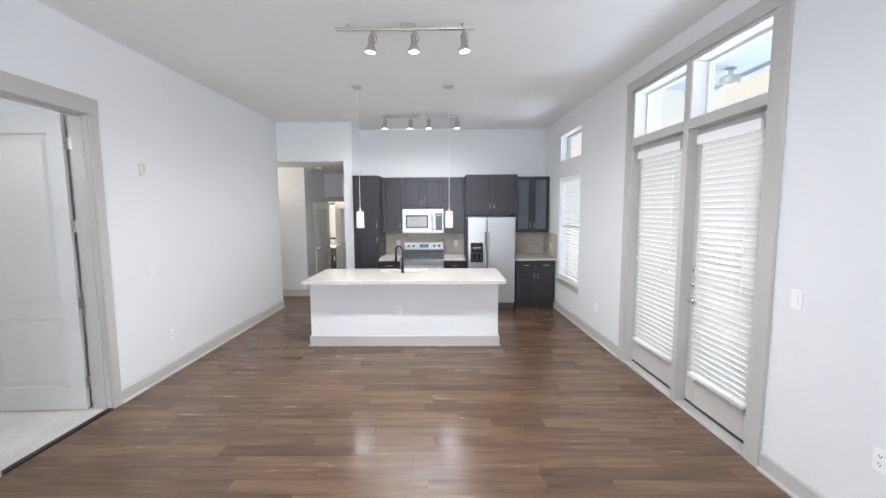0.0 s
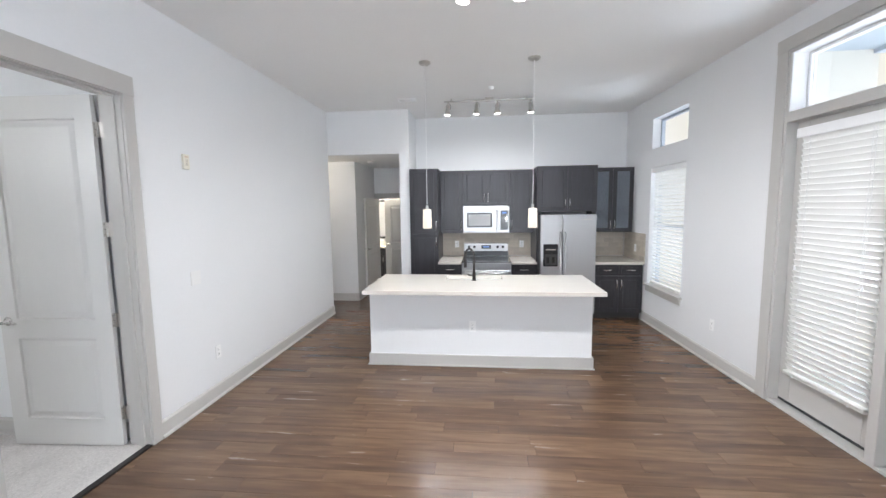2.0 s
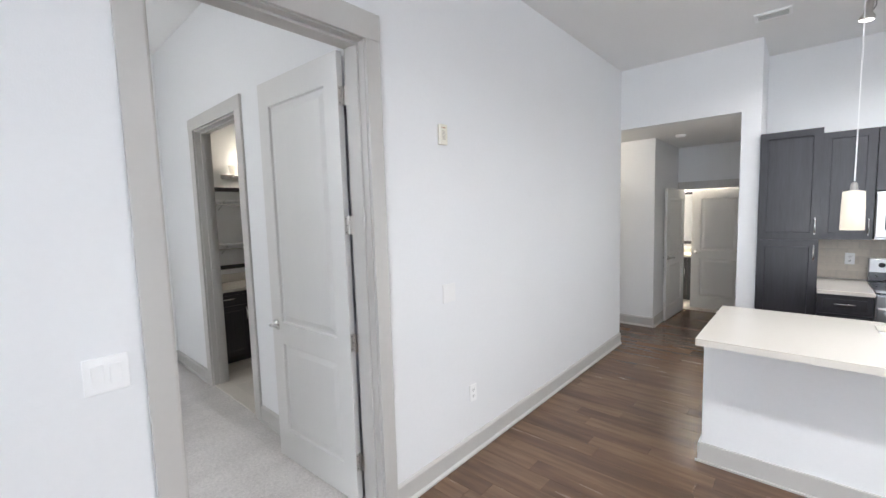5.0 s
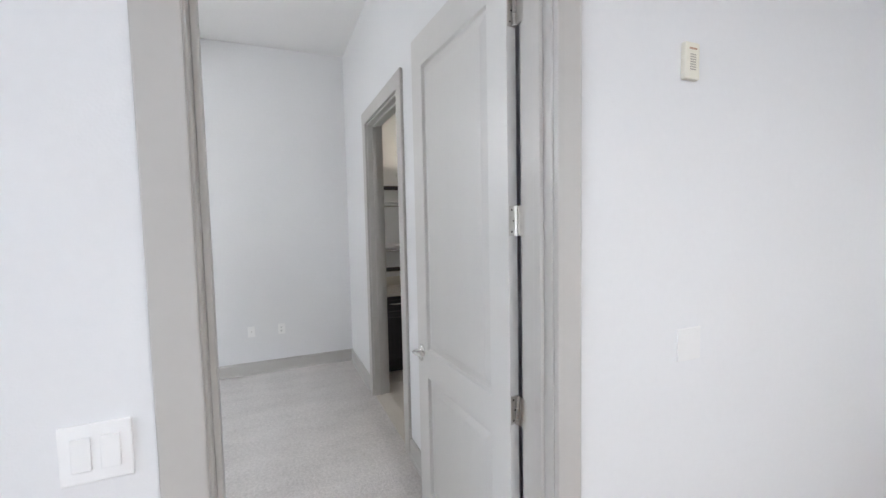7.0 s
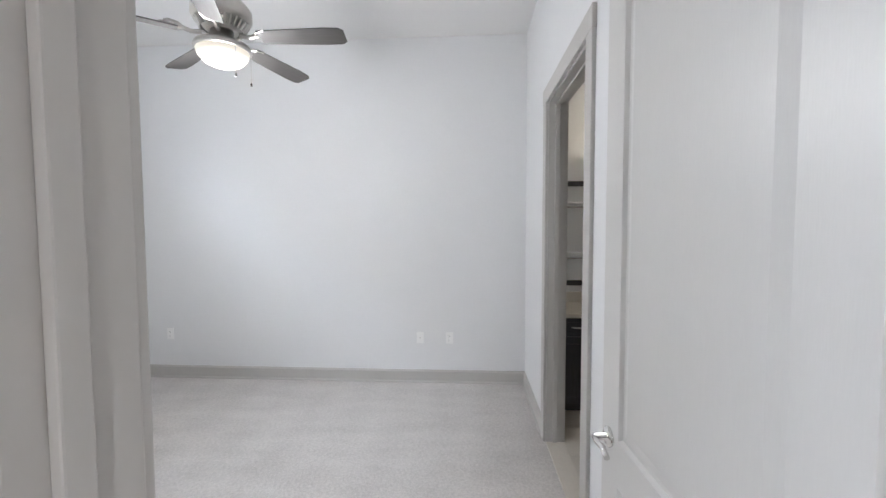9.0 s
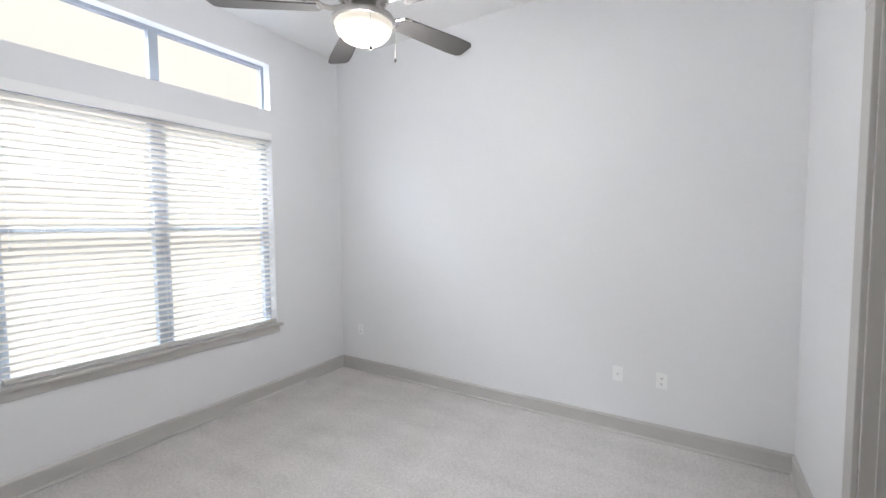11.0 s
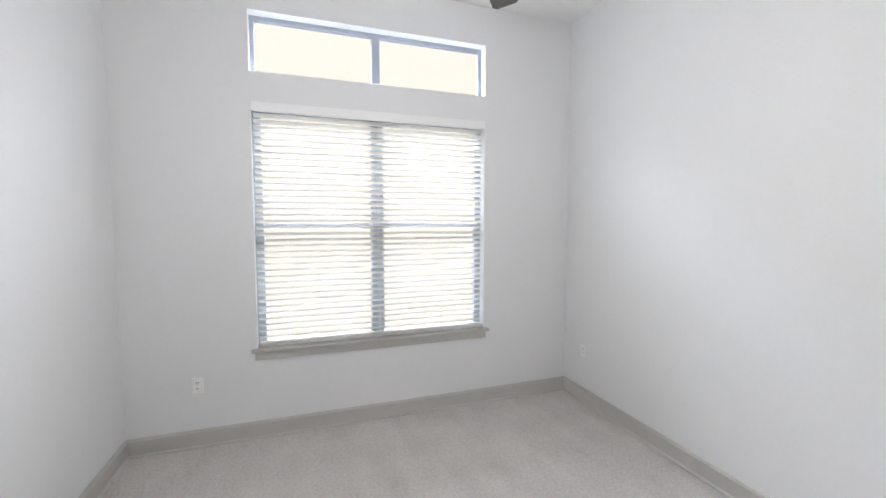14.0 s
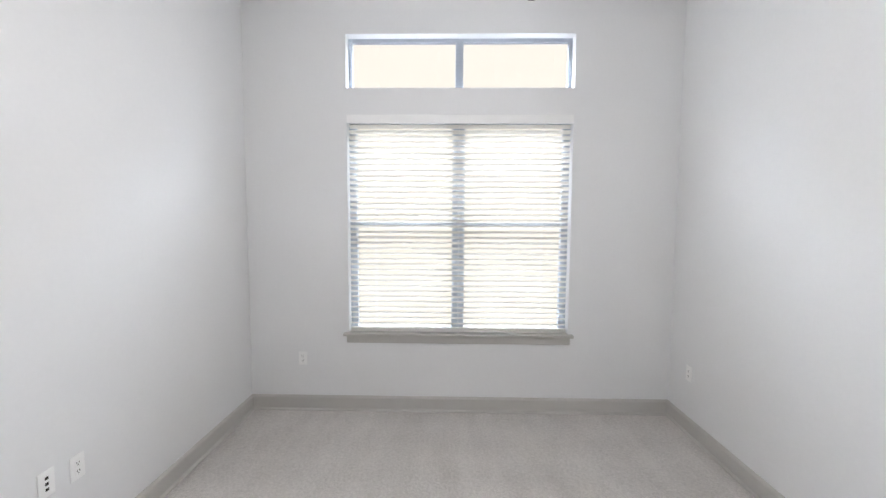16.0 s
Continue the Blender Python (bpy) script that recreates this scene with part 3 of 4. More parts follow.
window("window_1", BS, 1.06, 2.92, 2.726, 3.152, 0.09, (1.955, 2.02))
window("window_2", BS, 1.06, 2.92, 0.665, 2.513, 0.09, (1.935, 2.04), 1.62, fw=0.06)
blind(BS, 1.075, 2.905, 0.70, 2.508, 0.032, 27)
sill = thing("window_sill", BS, "greige painted window sill with a flat apron", "window sill", kind="structure")
part("sill_board", box(1.02, 2.96, -0.045, 0.09, 0.667, 0.692, 0.006), TRIM, sill)
part("apron", box(1.045, 2.935, -0.018, 0, 0.605, 0.665, 0.004), TRIM, sill)

window("window_3", E, -1.84, -0.92, 2.48, 2.89, 0.11)
window("window_4", E, -1.84, -0.92, 0.55, 2.22, 0.11, None, 1.42)
blind(E, -1.83, -0.93, 0.59, 2.215, 0.055, 50, slat_mat=DOOR_SLAT)
sill = thing("window_sill", E, "greige painted window sill with a flat apron", "window sill", kind="structure")
part("sill_board", box(-1.88, -0.88, -0.05, 0.10, 0.55, 0.575, 0.006), TRIM, sill)
part("apron", box(-1.86, -0.90, -0.018, 0, 0.47, 0.548, 0.004), TRIM, sill)

# never in view: window assumed behind the start to let the south daylight in
window("assumed_south_window", S, -4.1, -1.1, 0.65, 2.85, 0.05, (-2.64, -2.56))

# patio doors with transoms
fr = thing("patio_door_frame", E, "greige painted frame of the patio doors and transoms", "door frame", kind="structure")
for nm, b in (("casing", (0.456, 0.57, -0.022, 0.0, 0, 2.93)), ("casing", (2.35, 2.455, -0.022, 0.0, 0, 2.93)), ("head_casing", (0.452, 2.459, -0.025, 0.0, 2.93, 3.035)),
              ("jamb", (0.57, 0.60, -0.015, 0.16, 0.02, 2.905)), ("jamb", (2.32, 2.35, -0.015, 0.16, 0.02, 2.905)), ("head_jamb", (0.57, 2.35, -0.015, 0.16, 2.905, 2.93)),
              ("post", (1.465, 1.535, -0.018, 0.16, 0.02, 2.905)), ("transom_bar", (0.60, 1.465, -0.016, 0.16, 2.36, 2.44)), ("transom_bar", (1.535, 2.32, -0.016, 0.16, 2.36, 2.44)), ("sill_plate", (0.57, 2.35, -0.012, 0.16, -0.01, 0.02))):
    part(nm, box(*b, 0.004), TRIM, fr)
window("window_5", E, 0.605, 1.46, 2.445, 2.90, 0.115, mat=WHITE, fw=0.022)
window("window_6", E, 1.54, 2.315, 2.445, 2.90, 0.115, mat=WHITE, fw=0.022)
for u0, u1 in ((0.60, 1.465), (1.535, 2.32)):
    ln = thing("transom_reveal", E, "white painted lining of the transom opening", "trim", kind="structure")
    for b in ((u0, u0 + 0.004, 2.44, 2.905), (u1 - 0.004, u1, 2.44, 2.905), (u0 + 0.004, u1 - 0.004, 2.901, 2.905), (u0 + 0.004, u1 - 0.004, 2.44, 2.444)):
        part("lining_board", box(b[0], b[1], -0.004, 0.114, b[2], b[3]), WHITE, ln)
for k, (u0, u1) in enumerate(((0.605, 1.46), (1.54, 2.315))):
    d = thing("patio_door", E @ pose(u0, 0.07, 0.03), "greige painted full-glass patio door, closed" + (" with lever and deadbolts" if k else ", fixed leaf"), "door", "patio doors", "structure")
    w, h = u1 - u0, 2.325
    part("stile", box(0, 0.115, 0, 0.045, 0, h, 0.004), TRIM, d)
    part("stile", box(w - 0.115, w, 0, 0.045, 0, h, 0.004), TRIM, d)
    part("bottom_rail", box(0.115, w - 0.115, 0, 0.045, 0, 0.26, 0.004), TRIM, d)
    part("top_rail", box(0.115, w - 0.115, 0, 0.045, h - 0.12, h, 0.004), TRIM, d)
    p = part("pane", box(0.115, w - 0.115, 0.02, 0.026, 0.26, h - 0.12), GLASS, d)
    p.visible_shadow = False
    part("sweep", box(0.01, w - 0.01, -0.006, 0.0, 0.004, 0.022), SLOT, d)
    if k:
        lever_handle(d, Matrix.Translation((0.055, 0, 0.90)) @ Matrix.Rotation(math.pi, 4, "Z") @ Matrix.Scale(-1, 4, (0, 1, 0)), False)
        for z in (1.04, 1.17):
            part("deadbolt", lathe([(0.027, 0), (0.028, 0.01), (0.02, 0.02), (0.008, 0.03)], 18, Matrix.Translation((0.055, 0, z)) @ Matrix.Rotation(math.pi / 2, 4, "X")), CHROME, d, "round nickel deadbolt")
        for z in (0.25, 1.0, 1.75, 2.15):
            hinge(d, w - 0.003, 0, z)
    blind(E @ pose(u0, 0.045, 0.03), 0.10, w - 0.06, 0.27, 2.26, -0.005, 66, label="white faux-wood venetian blind on the patio door, slats mostly closed", head=0.06, slat_mat=DOOR_SLAT)

# balcony outside the patio doors and the bright distance
bal = thing("balcony", pose(0, 0, 0), "covered balcony with pale ceiling, beam and outdoor light", "balcony", kind="structure")
part("balcony_floor", box(5.15, 7.2, -3.6, 0.6, -0.3, -0.04), GROUND, bal)
part("balcony_ceiling", box(5.15, 6.06, -3.6, 0.1, 3.13, 3.25), SOFFIT, bal, "pale blue-white painted soffit")
part("edge_beam", box(6.06, 6.16, -3.6, 0.1, 3.09, 3.25, 0.006), WINFRAME, bal, "grey soffit edge trim")
part("side_wall", box(5.15, 6.12, 0.1, 0.36, -0.04, 3.6, 0.01), STONE, bal, "off-white stucco side wall")
part("outdoor_light", lathe([(0.05, 3.13), (0.055, 3.11), (0.022, 3.10), (0.022, 3.06), (0.085, 3.045), (0.092, 3.03), (0.088, 2.975), (0.05, 2.955), (0.01, 2.95)], 20, Matrix.Translation((5.82, -0.66, 0))), NICKEL, bal, "grey metal outdoor ceiling light")
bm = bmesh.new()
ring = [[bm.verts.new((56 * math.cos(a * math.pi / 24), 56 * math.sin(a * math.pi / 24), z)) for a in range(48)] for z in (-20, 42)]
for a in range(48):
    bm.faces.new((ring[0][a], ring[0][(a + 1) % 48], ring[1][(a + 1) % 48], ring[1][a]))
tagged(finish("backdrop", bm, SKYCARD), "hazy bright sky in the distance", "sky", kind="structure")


# ---- doors ----
def panel_door(m, w, h, label, hinges, lever=True, t=0.035):
    """A two-panel door leaf, hinge edge at local x=0, face at local y=0."""
    d = thing("door", m, label, "door")
    part("leaf", panel(w, h, t, 0.12, 0.012, 0.02, True, [(0.125, w - 0.125, 0.20, 0.80), (0.125, w - 0.125, 0.93, h - 0.14)]), DOOR, d)
    if lever:
        lever_handle(d, Matrix.Translation((w - 0.065, 0, 0.90)))
    for z in hinges:
        hinge(d, 0.0, 0.0, z)
    return d


bd = thing("door", pose(-0.19, -1.675, 0.012, 0, 0, 2.7), "light greige two-panel bedroom door standing wide open", "door")
bm = panel(0.83, 2.478, 0.035, 0.12, 0.012, 0.02, True, [(0.12, 0.71, 0.20, 0.80), (0.12, 0.71, 0.94, 2.325)])
bm.transform(Matrix.Translation((-0.83, 0, 0)))
part("leaf", bm, DOOR, bd)
lever_handle(bd, Matrix.Translation((-0.77, 0, 0.925)) @ Matrix.Scale(-1, 4, (1, 0, 0)))
for z in (0.24, 0.93, 1.575, 2.25):
    # one plate on the leaf's edge, the knuckle in the gap, one plate on the jamb
    bm = box(0.0, 0.0028, 0.002, 0.034, z - 0.05, z + 0.05, 0.001)
    box(0.006, 0.078, 0.0275, 0.0300, z - 0.05, z + 0.05, 0.001, bm)
    for k in range(5):
        lathe([(0.0072, 0), (0.0078, 0.001), (0.0078, 0.0175), (0.0072, 0.0185)], 12, Matrix.Translation((0.009, 0.026, z - 0.05 + 0.02 * k)), bm)
    hg = part("hinge", bm, NICKEL, bd, "polished metal butt hinge")
    for k, dz in enumerate((-0.036, 0.0, 0.036)):
        part("screw", lathe([(0.0032, 0), (0.0032, 0.0008), (0.002, 0.0012)], 8, Matrix.Translation((0.0028, 0.012 + 0.006 * (k % 2), z + dz)) @ Matrix.Rotation(math.pi / 2, 4, "Y")), BRONZE, hg)

panel_door(pose(0.2, 4.26, 0.012, 0, 0, -93), 0.86, 1.88, "grey-beige two-panel hall bathroom door standing open into the hall", (0.2, 1.0, 1.78))
panel_door(pose(1.015, 4.44, 0.012, 0, 0, 172) @ pose(0, -0.035, 0), 0.74, 1.88, "grey-beige two-panel door nearly closed at the hall's end", (0.2, 1.0, 1.78))


# ---- wall plates ----
def plate(m, kind, label=None, painted=False):
    """A wall plate centred at the pose's origin, in local x and z, standing off local -y."""
    names = {"outlet": ("wall_outlet", "white duplex wall outlet", "outlet"), "switch": ("light_switch", "white single rocker light switch", "switch"), "double": ("light_switch", "white double rocker light switch", "switch"),
             "blank": ("blank_wall_plate", "white blank wall plate painted over", "wall plate"), "jack": ("cable_jack", "white wall plate with a cable jack", "outlet"), "triple": ("media_outlet", "white wall plate with three coloured jacks", "outlet")}
    nm, lb, cat = names[kind]
    root = thing(nm, m, label or lb, cat)
    w = 0.116 if kind in ("double", "blank") else 0.072
    part("cover", box(-w / 2, w / 2, -0.006, 0, -0.058, 0.058, 0.003), CEIL if painted else WHITE, root)
    if kind in ("switch", "double"):
        for x in ((0,) if kind == "switch" else (-0.023, 0.023)):
            part("rocker", box(x - 0.016, x + 0.016, -0.010, -0.005, -0.033, 0.033, 0.002), WHITE, root)
    if kind == "outlet":
        for z in (-0.02, 0.02):
            r = part("receptacle", box(-0.016, 0.016, -0.008, -0.005, z - 0.014, z + 0.014, 0.003), WHITE, root)
            for x in (-0.006, 0.006):
                part("slot", box(x - 0.0015, x + 0.0015, -0.0085, -0.0078, z - 0.002, z + 0.007), SLOT, r)
            part("ground_hole", box(-0.0025, 0.0025, -0.0085, -0.0078, z - 0.010, z - 0.005), SLOT, r)
    if kind == "jack":
        part("jack", lathe([(0.006, 0), (0.006, 0.006), (0.003, 0.010)], 10, Matrix.Translation((0, -0.005, 0)) @ Matrix.Rotation(math.pi / 2, 4, "X")), NICKEL, root)
    if kind == "triple":
        for z in (-0.025, 0, 0.025):
            part("jack", box(-0.007, 0.007, -0.008, -0.005, z - 0.006, z + 0.006, 0.001), BRONZE, root)
    return root


for m, k in ((W @ pose(-2.726, 0, 1.158), "double"), (W @ pose(-1.062, 0, 1.142), "blank"), (W @ pose(-0.845, 0, 0.42), "outlet"), (E @ pose(2.62, 0, 1.17), "switch"), (E @ pose(3.13, 0, 0.5), "outlet"), (E @ pose(-0.25, 0, 0.42), "outlet"),
             (pose(2.307, 0, 0.44), "outlet"), (BW @ pose(-2.344, 0, 0.466), "outlet"), (BW @ pose(-2.645, 0, 0.466), "jack"), (BW @ pose(-5.323, 0, 0.473), "outlet"), (BS @ pose(0.66, 0, 0.461), "outlet"), (BE @ pose(3.973, 0, 0.515), "outlet"), (BE @ pose(3.83, 0, 0.53), "triple"),
             (pose(1.98, 2.74, 1.07), "outlet"), (pose(3.08, 2.74, 1.07), "outlet"), (E @ pose(-2.25, -0.012, 1.05), "outlet")):
    plate(m, k, painted=k == "blank")
al = thing("alarm_sounder", W @ pose(-1.088, 0, 2.104), "ivory plastic fire alarm sounder on the wall", "alarm")
part("case", box(-0.034, 0.034, -0.02, 0, -0.06, 0.06, 0.006), IVORY, al)
for k in range(7):
    part("grille_slot", box(-0.014, 0.014, -0.0212, -0.0198, -0.03 + 0.008 * k, -0.0265 + 0.008 * k), GROUT, al)
part("lettering", box(-0.018, 0.018, -0.0212, -0.0198, 0.036, 0.042), material("faded_print", (0.55, 0.36, 0.26), 0.6), al)


# ---- kitchen ----
isl = thing("kitchen_island", pose(0, 0, 0), "white painted kitchen island base with greige baseboard", "kitchen island")
part("body", box(1.193, 3.549, 0, 0.70, 0, 0.83, 0.003), PAINT, isl)
for b in ((1.175, 3.567, -0.018, 0.0, 0, 0.125), (1.175, 1.193, 0.0, 0.70, 0, 0.125), (3.549, 3.567, 0.0, 0.70, 0, 0.125)):
    part("baseboard", box(*b, 0.004), TRIM, isl)
part("shoe_moulding", box(1.163, 3.579, -0.030, -0.018, 0, 0.014, 0.003), TRIM, isl)
for x in (1.21, 2.08, 2.66):
    part("cabinet_door", panel(0.56, 0.62, 0.02, 0.06, 0.007), ESPRESSO, isl).location = (x, 0.70, 0.12)
top = thing("island_countertop", pose(0, 0, 0), "warm white quartz island countertop with a sink cutout", "countertop")
bm = bmesh.new()
X = (1.19, 1.985, 2.645, 3.612)
Y = (-0.265, 0.43, 0.67, 0.755)
for z in (0.832, 0.872):
    for i in range(3):
        for j in range(3):
            if (i, j) != (1, 1):
                bm.faces.new([bm.verts.new(c) for c in ((X[i], Y[j], z), (X[i + 1], Y[j], z), (X[i + 1], Y[j + 1], z), (X[i], Y[j + 1], z))])
for x0, x1, y0, y1 in ((X[0], X[3], Y[0], Y[3]), (X[1], X[2], Y[1], Y[2])):
    c = ((x0, y0), (x1, y0), (x1, y1), (x0, y1))
    for k in range(4):
        (ax, ay), (bx, by) = c[k], c[(k + 1) % 4]
        bm.faces.new([bm.verts.new(p) for p in ((ax, ay, 0.832), (bx, by, 0.832), (bx, by, 0.872), (ax, ay, 0.872))])
bmesh.ops.remove_doubles(bm, verts=bm.verts, dist=0.0001)
slab = part("slab", bm, QUARTZ, top)
bv = slab.modifiers.new("bevel", "BEVEL")
bv.width, bv.segments, bv.limit_method = 0.004, 2, "ANGLE"
sink = thing("kitchen_sink", pose(0, 0, 0), "stainless steel undermount sink in the island", "sink")
bm = bmesh.new()
for b in ((1.975, 1.99, 0.42, 0.68, 0.64, 0.831), (2.64, 2.655, 0.42, 0.68, 0.64, 0.831), (1.99, 2.64, 0.42, 0.435, 0.64, 0.831), (1.99, 2.64, 0.665, 0.68, 0.64, 0.831), (1.975, 2.655, 0.42, 0.68, 0.62, 0.64)):
    box(*b, 0, bm)
part("bowl", bm, STEEL, sink)
part("drain", lathe([(0.045, 0.64), (0.045, 0.665), (0.02, 0.646)], 20, Matrix.Translation((2.31, 0.55, 0))), CHROME, sink)
fa = thing("kitchen_faucet", pose(2.32, 0.36, 0.872, 0, 0, 38), "dark bronze gooseneck kitchen faucet on the island", "faucet")
part("base", lathe([(0.028, 0), (0.028, 0.008), (0.02, 0.014), (0.018, 0.10), (0.014, 0.11)], 18), BRONZE, fa)
arc = [(0, 0, 0.1), (0, 0, 0.27)] + [(0, 0.085 - 0.085 * math.cos(a), 0.27 + 0.085 * math.sin(a)) for a in (0.4, 0.8, 1.2, 1.57, 1.95, 2.35, 2.75)] + [(0, 0.17, 0.26), (0, 0.17, 0.22)]
part("spout", tube(arc, 0.0125, 12), BRONZE, fa, "", True)
part("spray_head", lathe([(0.017, 0.13), (0.019, 0.14), (0.017, 0.2), (0.013, 0.225)], 14, Matrix.Translation((0, 0.17, 0))), BRONZE, fa)
part("handle", tube([(-0.015, 0, 0.06), (-0.05, 0, 0.065), (-0.09, -0.005, 0.075)], 0.008, 10), BRONZE, fa)


def cabinet(name, x0, x1, y0, y1, z0, z1, label, doors, drawers=0.0, toe=0.0, pulls="v", glass=False, splits=()):
    """A framed espresso cabinet; doors side by side, an optional drawer row on top; pulls sit on the meeting edges."""
    c = thing(name, pose(x0, y0, z0), label, "cabinet", "kitchen cabinets")
    w, d, h = x1 - x0, y1 - y0, z1 - z0
    if glass:
        for b in ((0, 0.018, 0.02, d, 0, h), (w - 0.018, w, 0.02, d, 0, h), (0.018, w - 0.018, 0.02, d, 0, 0.018), (0.018, w - 0.018, 0.02, d, h - 0.018, h), (0.018, w - 0.018, d - 0.01, d, 0.018, h - 0.018)):
            part("side", box(*b), ESPRESSO, c)
        for z in (0.33, 0.66):
            part("shelf", box(0.02, w - 0.02, 0.05, d - 0.012, z, z + 0.015), ESPRESSO, c)
    else:
        part("body", box(0, w, 0.02, d, toe, h, 0.001), ESPRESSO, c)
        if toe:
            part("toe_kick", box(0.002, w - 0.002, 0.075, d, 0, toe), SLOT, c)
    n = len(doors)
    dw = w / n
    top_z = h - drawers
    for i, side in enumerate(doors):
        spans = [(toe, top_z)]
        if splits:
            cut = splits[0] - z0
            spans = [(toe, cut - 0.002), (cut + 0.002, top_z)]
        for si, (a, b) in enumerate(spans):
            ww, hh = dw - 0.006, b - a - 0.006
            if glass:
                bm = bmesh.new()
                for q in ((0, 0.06, 0, hh), (ww - 0.06, ww, 0, hh), (0.06, ww - 0.06, 0, 0.06), (0.06, ww - 0.06, hh - 0.06, hh)):
                    box(q[0], q[1], 0, 0.019, q[2], q[3], 0.002, bm)
            else:
                bm = panel(ww, hh, 0.019, 0.06, 0.007, 0.009)
            dr = part("door", bm, ESPRESSO, c)
            dr.location = (i * dw + 0.003, 0, a + 0.003)
            if glass:
                part("pane", box(0.058, ww - 0.058, 0.008, 0.012, 0.058, hh - 0.058), SEEDY, dr, "rippled glass pane")
            hx = ww - 0.03 if side == "r" else 0.03
            up = (pulls == "v" and z0 > 1.0) or (splits and si == 1)
            hz = 0.12 if up else hh - 0.12
            bow_handle(dr, Matrix.Translation((hx, 0, hz)) @ Matrix.Rotation(math.pi / 2, 4, "Y"))
        if drawers:
            dr = part("drawer_front", panel(dw - 0.006, drawers - 0.008, 0.019, 0.035, 0.005, 0.007), ESPRESSO, c)
            dr.location = (i * dw + 0.003, 0, top_z + 0.002)
            bow_handle(dr, Matrix.Translation((dw / 2, 0, drawers / 2)), 0.12)
    return c


cabinet("pantry_cabinet", 1.292, 1.735, 2.03, 2.755, 0, 2.297, "tall espresso pantry cabinet with two stacked doors", "r", 0, 0.1, splits=(1.30,))
cabinet("wall_cabinet", 1.737, 2.10, 2.40, 2.755, 1.278, 2.29, "espresso wall cabinet with a single door", "r")
cabinet("wall_cabinet", 2.102, 2.853, 2.40, 2.755, 1.725, 2.29, "short espresso double-door cabinet above the microwave", "rl")
cabinet("wall_cabinet", 2.855, 3.232, 2.40, 2.755, 1.278, 2.29, "espresso wall cabinet with a single door", "l")
cabinet("fridge_cabinet", 3.258, 4.135, 2.10, 2.755, 1.62, 2.308, "deep espresso double-door cabinet above the refrigerator", "rl")
cabinet("glass_cabinet", 4.137, 4.765, 2.40, 2.755, 1.285, 2.293, "espresso wall cabinet with rippled glass doors and empty shelves", "rl", glass=True)
cabinet("base_cabinet", 1.737, 2.095, 1.95, 2.755, 0, 0.83, "espresso base cabinet with drawer and door", "r", 0.17, 0.1)
cabinet("base_cabinet", 2.858, 3.232, 1.95, 2.755, 0, 0.83, "espresso base cabinet with drawer and door", "l", 0.17, 0.1)
cabinet("base_cabinet", 4.10, 4.775, 1.95, 2.755, 0, 0.83, "espresso base cabinet with two drawers and two doors", "rl", 0.17, 0.1)
fp = thing("fridge_side_panel", pose(0, 0, 0), "tall espresso panel beside the refrigerator", "cabinet panel", "kitchen cabinets")
part("panel", box(3.235, 3.256, 2.05, 2.755, 0, 2.30, 0.002), ESPRESSO, fp)
for x0, x1, lab in ((1.735, 2.097, "short"), (2.856, 3.234, "short"), (4.08, 4.785, "corner")):
    ct = thing("countertop", pose(0, 0, 0), "warm white quartz " + lab + " countertop along the back wall", "countertop")
    part("slab", box(x0, x1, 1.915, 2.745, 0.832, 0.866, 0.004), QUARTZ, ct)

rg = thing("range", pose(2.10, 1.93, 0), "stainless steel electric range with black glass cooktop", "stove")
part("body", box(0.002, 0.750, 0.03, 0.76, 0.06, 0.855, 0.003), STEEL, rg)
part("plinth", box(0.02, 0.73, 0.06, 0.7, 0, 0.06), SLOT, rg)
part("cooktop", box(0.0, 0.752, 0.0, 0.70, 0.856, 0.872, 0.004), BLACK, rg, "black glass cooktop")
part("oven_door", box(0.01, 0.742, 0.0, 0.03, 0.25, 0.74, 0.006), STEEL, rg)
part("oven_window", box(0.14, 0.61, -0.003, 0.0, 0.36, 0.62, 0.001), BLACK, rg)
part("control_strip", box(0.005, 0.747, 0.004, 0.03, 0.755, 0.85, 0.004), STEEL, rg)
part("drawer", box(0.01, 0.742, 0.0, 0.03, 0.07, 0.24, 0.005), STEEL, rg)
part("oven_handle", tube([(0.06, 0.0, 0.70), (0.06, -0.05, 0.70), (0.69, -0.05, 0.70), (0.69, 0.0, 0.70)], 0.012, 10), STEEL, rg)
part("backguard", box(0.005, 0.747, 0.70, 0.77, 0.872, 1.09, 0.008), STEEL, rg)
part("backguard_glass", box(0.005, 0.747, 0.695, 0.70, 0.875, 0.96, 0.001), BLACK, rg)
part("display", box(0.30, 0.46, 0.696, 0.70, 1.0, 1.06, 0.001), BLACK, rg)
part("clock_digits", box(0.33, 0.43, 0.6945, 0.6955, 1.02, 1.04), LED, rg)
for x in (0.09, 0.18, 0.57, 0.66):
    part("knob", lathe([(0.024, 0), (0.023, 0.018), (0.02, 0.022)], 18, Matrix.Translation((x, 0.70, 1.03)) @ Matrix.Rotation(math.pi / 2, 4, "X")), BLACK, rg)
mw = thing("microwave", pose(2.105, 2.34, 1.284), "stainless steel over-the-range microwave with a dark window", "microwave")
part("body", box(0, 0.744, 0.03, 0.41, 0, 0.432, 0.004), STEEL, mw)
part("door", box(0.002, 0.575, 0.0, 0.03, 0.02, 0.40, 0.006), STEEL, mw)
part("window", box(0.06, 0.47, -0.003, 0, 0.09, 0.33, 0.002), BLACK, mw, "dark glass window")
part("window_mesh", box(0.09, 0.44, -0.0045, -0.003, 0.12, 0.30), material("grey_door_mesh", (0.36, 0.36, 0.36), 0.25, vary=0.05), mw)
